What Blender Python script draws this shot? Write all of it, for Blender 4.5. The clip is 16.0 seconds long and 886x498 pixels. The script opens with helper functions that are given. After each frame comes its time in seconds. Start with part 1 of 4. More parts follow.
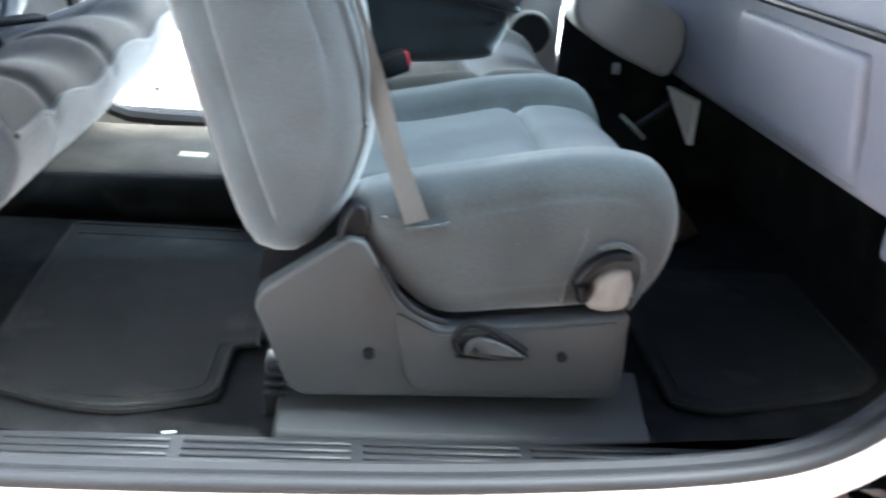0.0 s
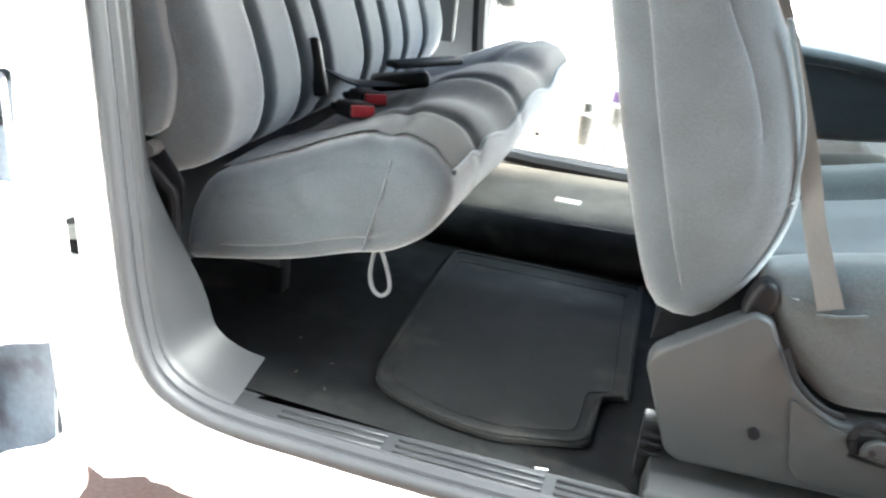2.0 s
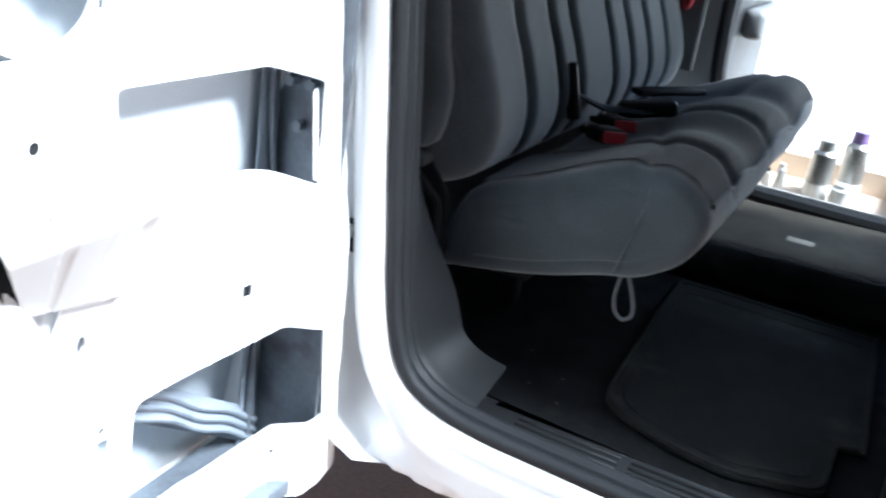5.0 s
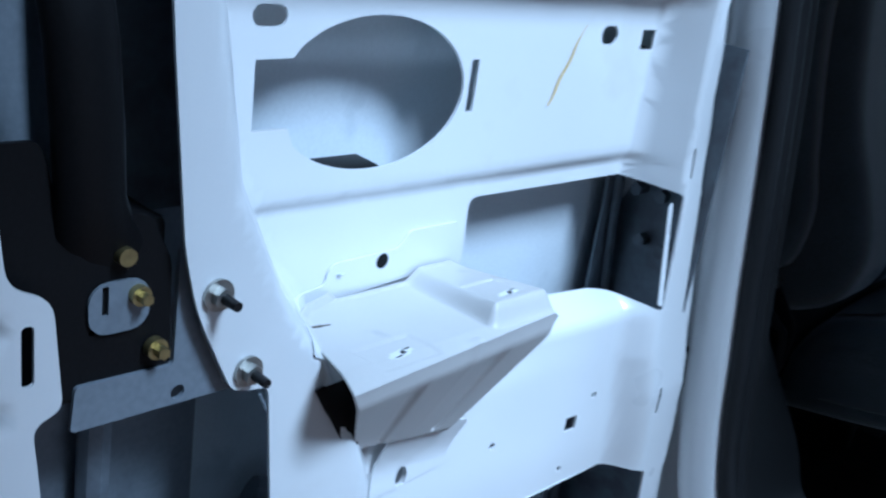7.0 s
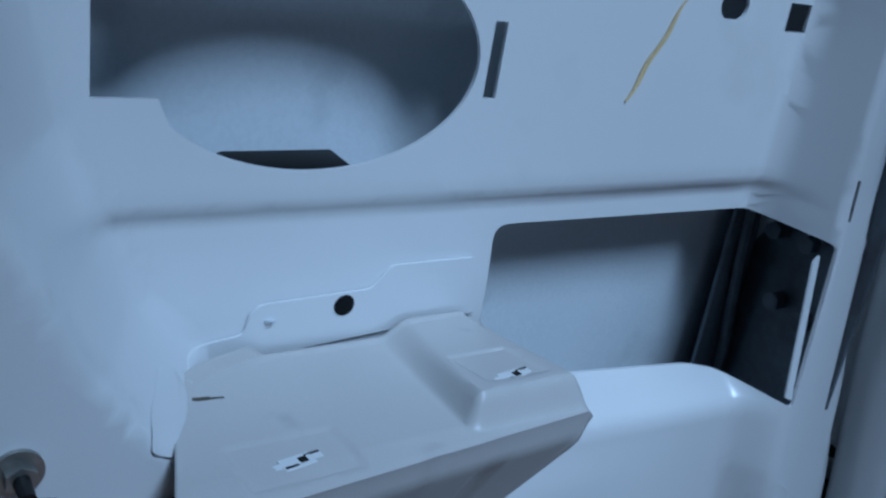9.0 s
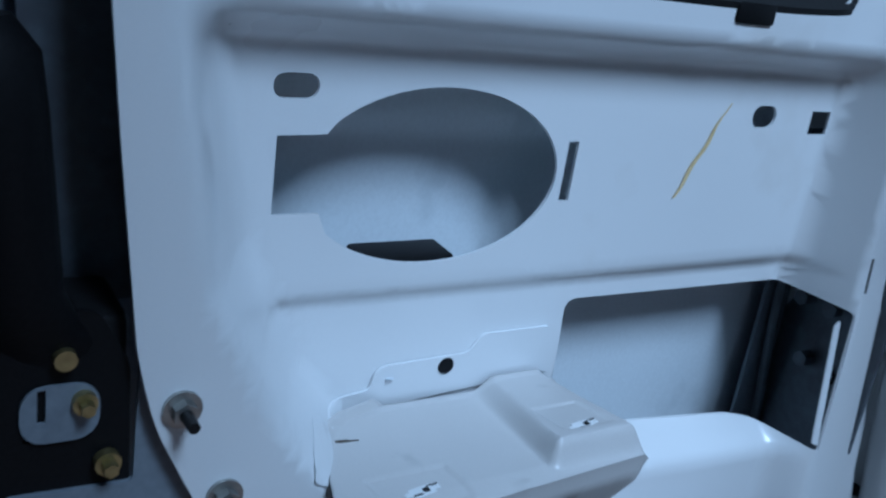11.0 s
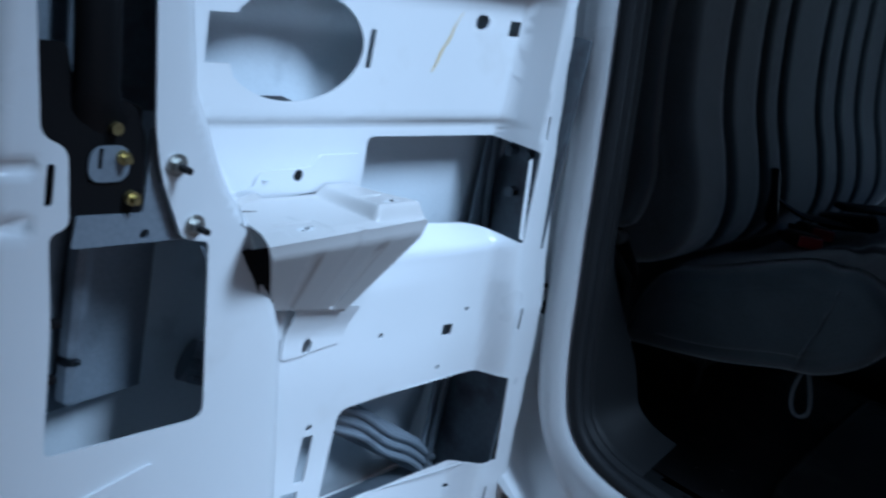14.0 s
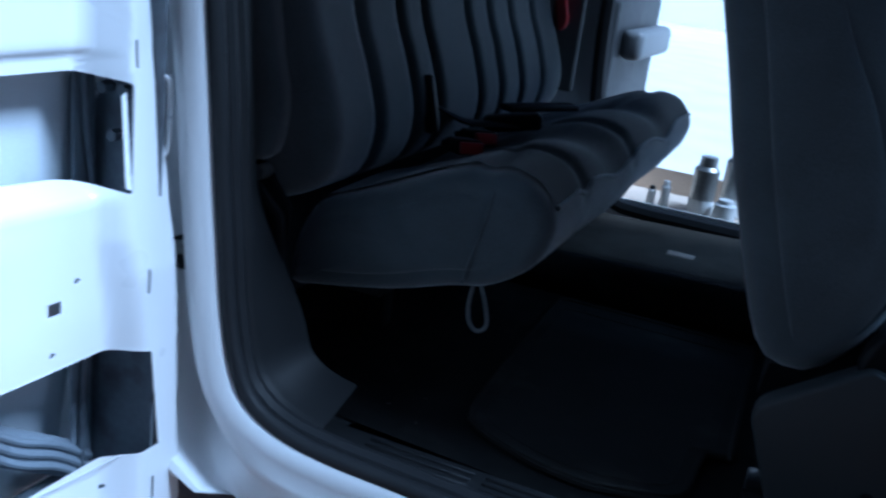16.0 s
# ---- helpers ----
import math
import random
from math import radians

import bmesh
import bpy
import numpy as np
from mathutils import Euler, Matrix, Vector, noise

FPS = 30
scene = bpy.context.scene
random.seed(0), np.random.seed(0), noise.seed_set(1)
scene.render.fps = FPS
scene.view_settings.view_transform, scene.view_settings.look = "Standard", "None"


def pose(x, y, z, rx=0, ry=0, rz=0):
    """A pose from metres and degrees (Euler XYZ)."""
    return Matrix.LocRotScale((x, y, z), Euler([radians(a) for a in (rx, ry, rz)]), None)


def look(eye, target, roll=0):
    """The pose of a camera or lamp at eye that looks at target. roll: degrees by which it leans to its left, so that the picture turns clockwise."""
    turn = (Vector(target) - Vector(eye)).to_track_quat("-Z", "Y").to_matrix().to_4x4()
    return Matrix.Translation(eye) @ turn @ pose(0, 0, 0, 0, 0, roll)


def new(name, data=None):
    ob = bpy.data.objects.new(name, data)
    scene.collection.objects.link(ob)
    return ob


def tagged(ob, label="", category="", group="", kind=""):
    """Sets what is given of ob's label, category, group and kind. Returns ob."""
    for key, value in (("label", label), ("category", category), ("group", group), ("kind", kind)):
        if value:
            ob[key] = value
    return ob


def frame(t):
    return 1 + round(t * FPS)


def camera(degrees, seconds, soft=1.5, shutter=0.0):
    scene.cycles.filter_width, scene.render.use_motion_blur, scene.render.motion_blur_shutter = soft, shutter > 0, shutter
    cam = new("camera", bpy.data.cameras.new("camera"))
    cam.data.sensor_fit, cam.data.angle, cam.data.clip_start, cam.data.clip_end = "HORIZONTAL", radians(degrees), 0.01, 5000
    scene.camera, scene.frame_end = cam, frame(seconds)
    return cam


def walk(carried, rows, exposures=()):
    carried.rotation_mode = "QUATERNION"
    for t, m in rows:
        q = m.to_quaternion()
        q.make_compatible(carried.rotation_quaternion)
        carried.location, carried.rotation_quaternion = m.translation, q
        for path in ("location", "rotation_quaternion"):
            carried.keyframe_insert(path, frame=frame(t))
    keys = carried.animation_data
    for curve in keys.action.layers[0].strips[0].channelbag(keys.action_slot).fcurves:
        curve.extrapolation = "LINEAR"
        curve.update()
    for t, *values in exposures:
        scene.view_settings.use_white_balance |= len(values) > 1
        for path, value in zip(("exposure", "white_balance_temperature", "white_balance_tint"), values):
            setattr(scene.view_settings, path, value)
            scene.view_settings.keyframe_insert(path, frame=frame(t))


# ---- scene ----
cam = camera(50.0, 16.0, soft=2.3, shutter=0.5)
PATH = [
    (0, pose(-0.042, -0.937, 0.712, 68.36, -4.86, -4.64)),
    (0.5, pose(-0.094, -0.940, 0.713, 68.96, -5.82, 1.19)),
    (1, pose(-0.129, -0.942, 0.710, 69.32, -6.57, 7.24)),
    (1.5, pose(-0.145, -0.962, 0.718, 69.46, -5.91, 12.25)),
    (2, pose(-0.170, -0.971, 0.725, 69.09, -6.64, 15.53)),
    (2.5, pose(-0.187, -0.969, 0.721, 68.90, -7.38, 16.80)),
    (3, pose(-0.178, -0.952, 0.711, 68.31, -7.37, 18.70)),
    (3.2, pose(-0.187, -0.956, 0.720, 67.86, -7.35, 18.67)),
    (5.3, pose(-0.262, -1.062, 0.740, 68.68, -8.20, 30.44)),
    (5.5, pose(-0.266, -1.068, 0.742, 69.10, -8.21, 32.46)),
    (6, pose(-0.304, -1.072, 0.740, 70.13, -7.78, 36.83)),
    (6.5, pose(-0.353, -1.054, 0.743, 70.85, -8.16, 40.26)),
    (7, pose(-0.430, -0.989, 0.730, 70.31, -8.20, 43.47)),
    (7.5, pose(-0.514, -0.934, 0.680, 70.15, -7.36, 44.78)),
    (8, pose(-0.556, -0.824, 0.664, 69.03, -8.89, 50.46)),
    (8.5, pose(-0.537, -0.760, 0.662, 70.53, -9.96, 52.21)),
    (9, pose(-0.522, -0.718, 0.682, 69.05, -9.16, 56.10)),
    (9.5, pose(-0.530, -0.729, 0.690, 69.23, -8.96, 57.31)),
    (10, pose(-0.518, -0.749, 0.699, 71.09, -7.74, 59.31)),
    (10.2, pose(-0.512, -0.760, 0.714, 70.89, -7.89, 59.34)),
    (12.3, pose(-0.334, -1.019, 0.763, 73.32, -9.81, 52.19)),
    (12.5, pose(-0.328, -1.067, 0.736, 74.44, -9.62, 49.63)),
    (13, pose(-0.261, -1.171, 0.722, 73.74, -10.08, 46.88)),
    (13.5, pose(-0.220, -1.195, 0.718, 72.84, -11.25, 44.12)),
    (14, pose(-0.188, -1.167, 0.719, 72.34, -11.39, 40.88)),
    (14.5, pose(-0.175, -1.128, 0.723, 71.94, -11.44, 36.47)),
    (15, pose(-0.155, -1.074, 0.721, 72.21, -9.88, 31.89)),
    (15.5, pose(-0.158, -1.004, 0.695, 72.29, -8.17, 27.70)),
    (16, pose(-0.144, -0.958, 0.687, 71.83, -7.32, 23.30)),
]
EXPOSURES = [(0.0, 5.2, 5800, 3), (0.6, 5.4, 6150, 2), (1.5, 5.45, 6300, 2), (3.2, 5.25, 6350, 3), (5.2, 2.6, 5300, 4), (5.6, 1.9, 4900, 3), (6.2, 1.15, 4450, 2), (7.2, 0.3, 4350, 0), (8.5, -0.7, 4250, 0), (10.2, -0.85, 4200, 0),
             (12.3, 0.2, 4380, 0), (14.5, 0.15, 4300, 1), (15.2, 0.35, 4150, 4), (16.0, 0.9, 4150, 3)]
walk(cam, PATH, EXPOSURES)

# ---- world and sun ----
# bright hazy sky before the garage mouth; the cab's roof and the garage shade the rest
SUN = Vector((0.63, 0.0, 0.77)).normalized()
world = bpy.data.worlds.new("sky")
scene.world = world
world.use_nodes = True
wn = world.node_tree
sky = wn.nodes.new("ShaderNodeTexSky")
sky.sky_type, sky.sun_disc = "NISHITA", False
sky.sun_elevation, sky.sun_rotation = math.asin(SUN.z), math.atan2(SUN.x, SUN.y)
wn.links.new(sky.outputs[0], wn.nodes["Background"].inputs[0])
wn.nodes["Background"].inputs[1].default_value = 0.03
sun_data = bpy.data.lights.new("sun", "SUN")
sun_data.energy, sun_data.angle, sun_data.color = 3.2, radians(19), (1.0, 0.97, 0.94)
sun = new("sun", sun_data)
sun.matrix_world = look(SUN * 8, (0, 0, 0))


# ---- materials ----
def material(name, color, rough=0.6, metal=0.0, vary=0.15, grain=60.0, bump=0.1, blotch=4.0, stain=None, coat=0.0, sheen=0.0, spec=0.5):
    """Principled surface with a fine grain, a broad unevenness and a bump."""
    m = bpy.data.materials.new(name)
    m.use_nodes = True
    nt = m.node_tree
    b = nt.nodes["Principled BSDF"]
    tc = nt.nodes.new("ShaderNodeTexCoord")
    fine, broad = nt.nodes.new("ShaderNodeTexNoise"), nt.nodes.new("ShaderNodeTexNoise")
    fine.inputs["Scale"].default_value, fine.inputs["Detail"].default_value = grain, 5
    broad.inputs["Scale"].default_value, broad.inputs["Detail"].default_value = blotch, 4
    for n in (fine, broad):
        nt.links.new(tc.outputs["Object"], n.inputs["Vector"])
    ramp = nt.nodes.new("ShaderNodeValToRGB")
    ramp.color_ramp.interpolation = "EASE"
    lo = [c * (1 - vary) for c in color]
    hi = [min(1, c * (1 + vary)) for c in color]
    ramp.color_ramp.elements[0].position, ramp.color_ramp.elements[1].position = 0.3, 0.7
    ramp.color_ramp.elements[0].color, ramp.color_ramp.elements[1].color = (*lo, 1), (*hi, 1)
    mixv = nt.nodes.new("ShaderNodeMath")
    mixv.operation = "MULTIPLY_ADD"
    mixv.inputs[1].default_value = 0.5
    half = nt.nodes.new("ShaderNodeMath")
    half.operation = "MULTIPLY"
    half.inputs[1].default_value = 0.5
    nt.links.new(broad.outputs["Fac"], half.inputs[0])
    nt.links.new(fine.outputs["Fac"], mixv.inputs[0])
    nt.links.new(half.outputs[0], mixv.inputs[2])
    nt.links.new(mixv.outputs[0], ramp.inputs["Fac"])
    out = ramp.outputs["Color"]
    if stain:
        spots, sr = nt.nodes.new("ShaderNodeTexNoise"), nt.nodes.new("ShaderNodeValToRGB")
        spots.inputs["Scale"].default_value, spots.inputs["Detail"].default_value = stain[1], 6
        nt.links.new(tc.outputs["Object"], spots.inputs["Vector"])
        sr.color_ramp.elements[0].position, sr.color_ramp.elements[1].position = stain[2], stain[2] + 0.18
        nt.links.new(spots.outputs["Fac"], sr.inputs["Fac"])
        mx = nt.nodes.new("ShaderNodeMix")
        mx.data_type = "RGBA"
        mx.inputs[7].default_value = (*stain[0], 1)
        nt.links.new(sr.outputs["Color"], mx.inputs[0])
        nt.links.new(out, mx.inputs[6])
        out = mx.outputs[2]
    nt.links.new(out, b.inputs["Base Color"])
    bp = nt.nodes.new("ShaderNodeBump")
    bp.inputs["Strength"].default_value, bp.inputs["Distance"].default_value = bump, 0.004
    nt.links.new(mixv.outputs[0], bp.inputs["Height"])
    nt.links.new(bp.outputs["Normal"], b.inputs["Normal"])
    rm = nt.nodes.new("ShaderNodeMapRange")
    rm.inputs["To Min"].default_value, rm.inputs["To Max"].default_value = max(0.03, rough - 0.08), min(1, rough + 0.08)
    nt.links.new(broad.outputs["Fac"], rm.inputs["Value"])
    nt.links.new(rm.outputs[0], b.inputs["Roughness"])
    b.inputs["Metallic"].default_value = metal
    b.inputs["Coat Weight"].default_value = coat
    b.inputs["Sheen Weight"].default_value = sheen
    b.inputs["Specular IOR Level"].default_value = spec
    return m


WHITE = material("white_paint", (0.79, 0.80, 0.81), 0.30, vary=0.012, grain=700, bump=0.006, blotch=5, coat=0.4, stain=((0.66, 0.645, 0.62), 5, 0.64))
WHITE_IN = material("white_primer", (0.70, 0.74, 0.78), 0.45, vary=0.05, grain=300, bump=0.03, stain=((0.52, 0.56, 0.60), 14, 0.62))
# greyer and darker than the door's white
TRAY = material("grey_white_paint", (0.57, 0.56, 0.55), 0.38, vary=0.03, grain=700, bump=0.03, blotch=12, stain=((0.42, 0.42, 0.42), 30, 0.68))
# blue-grey darkened to carry the shade of the deep door recesses
REC = material("shaded_blue_grey", (0.20, 0.225, 0.26), 0.5, vary=0.12, grain=200, bump=0.04, stain=((0.10, 0.11, 0.13), 12, 0.58))
PALE = material("pale_concrete", (0.78, 0.77, 0.74), 0.9, vary=0.08, grain=80, bump=0.3, blotch=1.5)
# white paint as it looks unlit: the door cavity's shade in the colour
SHADE_GREY = material("shadowed_paint_grey", (0.10, 0.115, 0.135), 0.5, vary=0.2, grain=120, bump=0.05, stain=((0.05, 0.05, 0.06), 18, 0.55))
VELOUR = material("grey_velour", (0.0525, 0.0645, 0.0715), 0.95, vary=0.24, grain=420, bump=0.35, blotch=11, sheen=0.6, spec=0.15, stain=((0.0527, 0.0527, 0.0527), 5, 0.66))
VELOUR_TOP = material("grey_brown_velour", (0.03596, 0.0341, 0.02976), 0.95, vary=0.2, grain=420, bump=0.35, blotch=9, sheen=0.2, spec=0.15, stain=((0.02976, 0.02852, 0.02604), 7, 0.6))
VELOUR_BLUE = material("blue_grey_velour", (0.0496, 0.06572, 0.0744), 0.95, vary=0.2, grain=420, bump=0.35, blotch=6, sheen=0.6, spec=0.15)
CARPET = material("dark_carpet", (0.0147, 0.01505, 0.0154), 1.0, vary=0.5, grain=700, bump=0.8, blotch=14, spec=0.1, stain=((0.0336, 0.0322, 0.0301), 9, 0.58))
HUMP = material("worn_grey_carpet", (0.100, 0.088, 0.072), 1.0, vary=0.3, grain=500, bump=0.6, blotch=10, spec=0.1, stain=((0.08, 0.072, 0.06), 8, 0.62))
MAT = material("rubber_backed_mat", (0.02376, 0.02376, 0.02244), 0.95, vary=0.3, grain=600, bump=0.5, blotch=9, spec=0.15, stain=((0.0561, 0.05346, 0.04752), 8, 0.58))
PLASTIC = material("grey_plastic", (0.0363, 0.03828, 0.03894), 0.55, vary=0.07, grain=900, bump=0.18, blotch=6, stain=((0.0462, 0.0462, 0.04488), 10, 0.68), spec=0.3)
SILLP = material("scuffed_grey_plastic", (0.0175, 0.0185, 0.0200), 0.5, vary=0.12, grain=700, bump=0.2, blotch=8, stain=((0.0462, 0.04488, 0.04356), 9, 0.62), spec=0.22)
TRIM = material("blue_grey_plastic", (0.0363, 0.04092, 0.0462), 0.5, vary=0.07, grain=800, bump=0.15, spec=0.25)
# dark plastic lightened in its base colour to carry the lens haze
DASH = material("hazed_blue_plastic", (0.15, 0.16, 0.20), 0.6, vary=0.1, grain=700, bump=0.2)
CREAM = material("light_grey_plastic", (0.36, 0.35, 0.33), 0.5, vary=0.06, grain=500, bump=0.1)
STEERP = material("mid_grey_plastic", (0.13, 0.135, 0.14), 0.5, vary=0.06, grain=500, bump=0.1)
RUBBER = material("black_rubber", (0.014, 0.015, 0.017), 0.6, vary=0.2, grain=300, bump=0.1, spec=0.3)
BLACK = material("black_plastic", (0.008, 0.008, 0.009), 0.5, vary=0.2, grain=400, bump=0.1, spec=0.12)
BLACK_METAL = material("black_metal", (0.010, 0.010, 0.011), 0.45, metal=0.1, spec=0.3, vary=0.2, grain=200, bump=0.1)
STEEL = material("zinc_steel", (0.42, 0.42, 0.40), 0.38, metal=0.9, vary=0.2, grain=150, bump=0.15)
BRASS = material("yellow_zinc", (0.42, 0.36, 0.17), 0.35, metal=0.9, vary=0.25, grain=150, bump=0.15)
VELOUR_SIDE = material("worn_grey_velour", (0.04588, 0.05332, 0.0558), 0.95, vary=0.30, grain=420, bump=0.35, blotch=8, sheen=0.3, spec=0.15, stain=((0.03844, 0.03596, 0.0341), 9, 0.6))
RED = material("red_plastic", (0.30, 0.018, 0.026), 0.4, vary=0.1, grain=200, bump=0.05)
BELT = material("woven_belt", (0.21, 0.20, 0.185), 0.8, vary=0.25, grain=900, bump=0.5)
CARD = material("brown_cardboard", (0.55, 0.46, 0.37), 0.9, vary=0.12, grain=200, bump=0.15)
OCHRE = material("ochre_crayon", (0.66, 0.53, 0.27), 0.8, vary=0.3, grain=500, bump=0.2)
CONCRETE = material("driveway_concrete", (0.31, 0.205, 0.155), 0.9, vary=0.15, grain=90, bump=0.4, blotch=1.5, stain=((0.13, 0.11, 0.095), 2, 0.6))
BEIGE = material("beige_panel", (0.19, 0.145, 0.095), 0.7, vary=0.06, grain=60, bump=0.1, blotch=2)
# near-black base colour carries the garage's shade; blotches vary at random
SHADEFLOOR = material("shade_dark_concrete", (0.022, 0.020, 0.018), 0.85, vary=0.4, grain=60, bump=0.3, blotch=3, stain=((0.012, 0.011, 0.010), 4, 0.55), spec=0.06)
DARKWALL = material("dark_boards", (0.05, 0.047, 0.045), 0.8, vary=0.3, grain=30, bump=0.3)
WHITE_PL = material("white_plastic", (0.75, 0.75, 0.73), 0.4, vary=0.04, grain=200, bump=0.05)
PURPLE = material("purple_plastic", (0.22, 0.15, 0.33), 0.45, vary=0.1, grain=200, bump=0.05)
GLASS = bpy.data.materials.new("tinted_glass")
GLASS.use_nodes = True
gb = GLASS.node_tree.nodes["Principled BSDF"]
gb.inputs["Base Color"].default_value = (0.35, 0.38, 0.38, 1)
gb.inputs["Transmission Weight"].default_value, gb.inputs["Roughness"].default_value = 1.0, 0.02

# tint chosen to dim the sun that enters the cab
SCREEN = bpy.data.materials.new("shaded_windscreen")
SCREEN.use_nodes = True
sn = SCREEN.node_tree
tint, gloss, blend = sn.nodes.new("ShaderNodeBsdfTransparent"), sn.nodes.new("ShaderNodeBsdfGlossy"), sn.nodes.new("ShaderNodeMixShader")
tint.inputs[0].default_value, gloss.inputs["Roughness"].default_value, blend.inputs[0].default_value = (0.30, 0.33, 0.35, 1), 0.05, 0.06
sn.links.new(tint.outputs[0], blend.inputs[1])
sn.links.new(gloss.outputs[0], blend.inputs[2])
sn.links.new(blend.outputs[0], sn.nodes["Material Output"].inputs[0])

# ---- shapes ----
def smooth(a, b, x):
    t = min(1.0, max(0.0, (x - a) / (b - a)))
    return t * t * (3 - 2 * t)


def lerp(a, b, t):
    return a + (b - a) * t


def table(points, x):
    return float(np.interp(x, [p[0] for p in points], [p[1] for p in points]))


def to_object(name, bm, mat, shade=True):
    me = bpy.data.meshes.new(name)
    bm.normal_update()
    bm.to_mesh(me)
    bm.free()
    me.materials.append(mat)
    if shade:
        for p in me.polygons:
            p.use_smooth = True
        me.set_sharp_from_angle(angle=radians(38))
    return new(name, me)


def part(name, bm, mat, parent=None, label="", shade=True):
    ob = to_object(name, bm, mat, shade)
    if parent:
        ob.parent = parent
        ob.matrix_parent_inverse = Matrix.Translation(parent_place(parent)).inverted()
    return tagged(ob, label=label) if label else ob


def parent_place(ob):
    """Where a thing's Empty stands; parts carry world coordinates."""
    return Vector((0, 0, 0)) if ob.parent else ob.location.copy()


def thing(name, at, label, category, group="", kind=""):
    ob = new(name)
    ob.empty_display_size = 0.05
    ob.location = at
    return tagged(ob, label, category, group, kind)


def box(x0, x1, y0, y1, z0, z1, bevel=0.0, seg=2):
    bm = bmesh.new()
    bmesh.ops.create_cube(bm, size=1)
    bmesh.ops.transform(bm, matrix=Matrix.LocRotScale(((x0 + x1) / 2, (y0 + y1) / 2, (z0 + z1) / 2), None, (x1 - x0, y1 - y0, z1 - z0)), verts=bm.verts)
    if bevel:
        bmesh.ops.bevel(bm, geom=bm.edges[:], offset=bevel, segments=seg, profile=0.5, affect="EDGES")
    return bm


def turned(bm, m):
    bmesh.ops.transform(bm, matrix=m, verts=bm.verts)
    return bm


def join(*bms):
    out = bms[0]
    for b in bms[1:]:
        me = bpy.data.meshes.new("joint")
        b.to_mesh(me)
        b.free()
        out.from_mesh(me)
        bpy.data.meshes.remove(me)
    return out


def rod(a, b, r, r2=None, n=16):
    """A round bar from a to b."""
    a, b = Vector(a), Vector(b)
    bm = bmesh.new()
    bmesh.ops.create_cone(bm, cap_ends=True, segments=n, radius1=r, radius2=r if r2 is None else r2, depth=(b - a).length)
    return turned(bm, Matrix.Translation((a + b) / 2) @ (b - a).to_track_quat("Z", "Y").to_matrix().to_4x4())


def curve_points(pts, n, closed=False):
    """Catmull-Rom points, evenly spread."""
    p = [Vector(q) for q in pts]
    m = len(p)
    dense = []
    for i in range(m if closed else m - 1):
        if closed:
            a, b, c, d = p[i - 1], p[i], p[(i + 1) % m], p[(i + 2) % m]
        else:
            a, b, c, d = p[max(i - 1, 0)], p[i], p[i + 1], p[min(i + 2, m - 1)]
        for k in range(16):
            t = k / 16
            dense.append(0.5 * ((2 * b) + (c - a) * t + (2 * a - 5 * b + 4 * c - d) * t * t + (3 * b - a - 3 * c + d) * t ** 3))
    dense.append(p[0] if closed else p[-1])
    run = [0.0]
    for i in range(1, len(dense)):
        run.append(run[-1] + (dense[i] - dense[i - 1]).length)
    out = []
    for k in range(n):
        s = run[-1] * k / (n if closed else n - 1)
        i = min(max(int(np.searchsorted(run, s)), 1), len(run) - 1)
        f = (s - run[i - 1]) / max(run[i] - run[i - 1], 1e-9)
        out.append(dense[i - 1].lerp(dense[i], f))
    return out


def strip(rows, close_rows=False, close_cols=False):
    """Quads between rows of points."""
    bm = bmesh.new()
    v = [[bm.verts.new(p) for p in row] for row in rows]
    nr, nc = len(v), len(v[0])
    for i in range(nr if close_rows else nr - 1):
        for j in range(nc if close_cols else nc - 1):
            bm.faces.new((v[i][j], v[i][(j + 1) % nc], v[(i + 1) % nr][(j + 1) % nc], v[(i + 1) % nr][j]))
    return bm


def tube(pts, r, n=60, m=10, closed=False, flat=1.0, up=(0, 0, 1)):
    """A bar swept along a smooth line; flat squeezes it along up."""
    c = curve_points(pts, n, closed)
    rows = []
    for i, p in enumerate(c):
        a, b = c[i - 1] if (i or closed) else c[0], c[(i + 1) % n] if (i < n - 1 or closed) else c[-1]
        d = (b - a).normalized()
        s = d.cross(Vector(up)).normalized()
        w = s.cross(d).normalized()
        rows.append([p + s * r * math.cos(2 * math.pi * k / m) + w * r * flat * math.sin(2 * math.pi * k / m) for k in range(m)])
    bm = strip(rows, closed, True)
    if not closed:
        bmesh.ops.holes_fill(bm, edges=[e for e in bm.edges if e.is_boundary], sides=0)
    bmesh.ops.recalc_face_normals(bm, faces=bm.faces)
    return bm


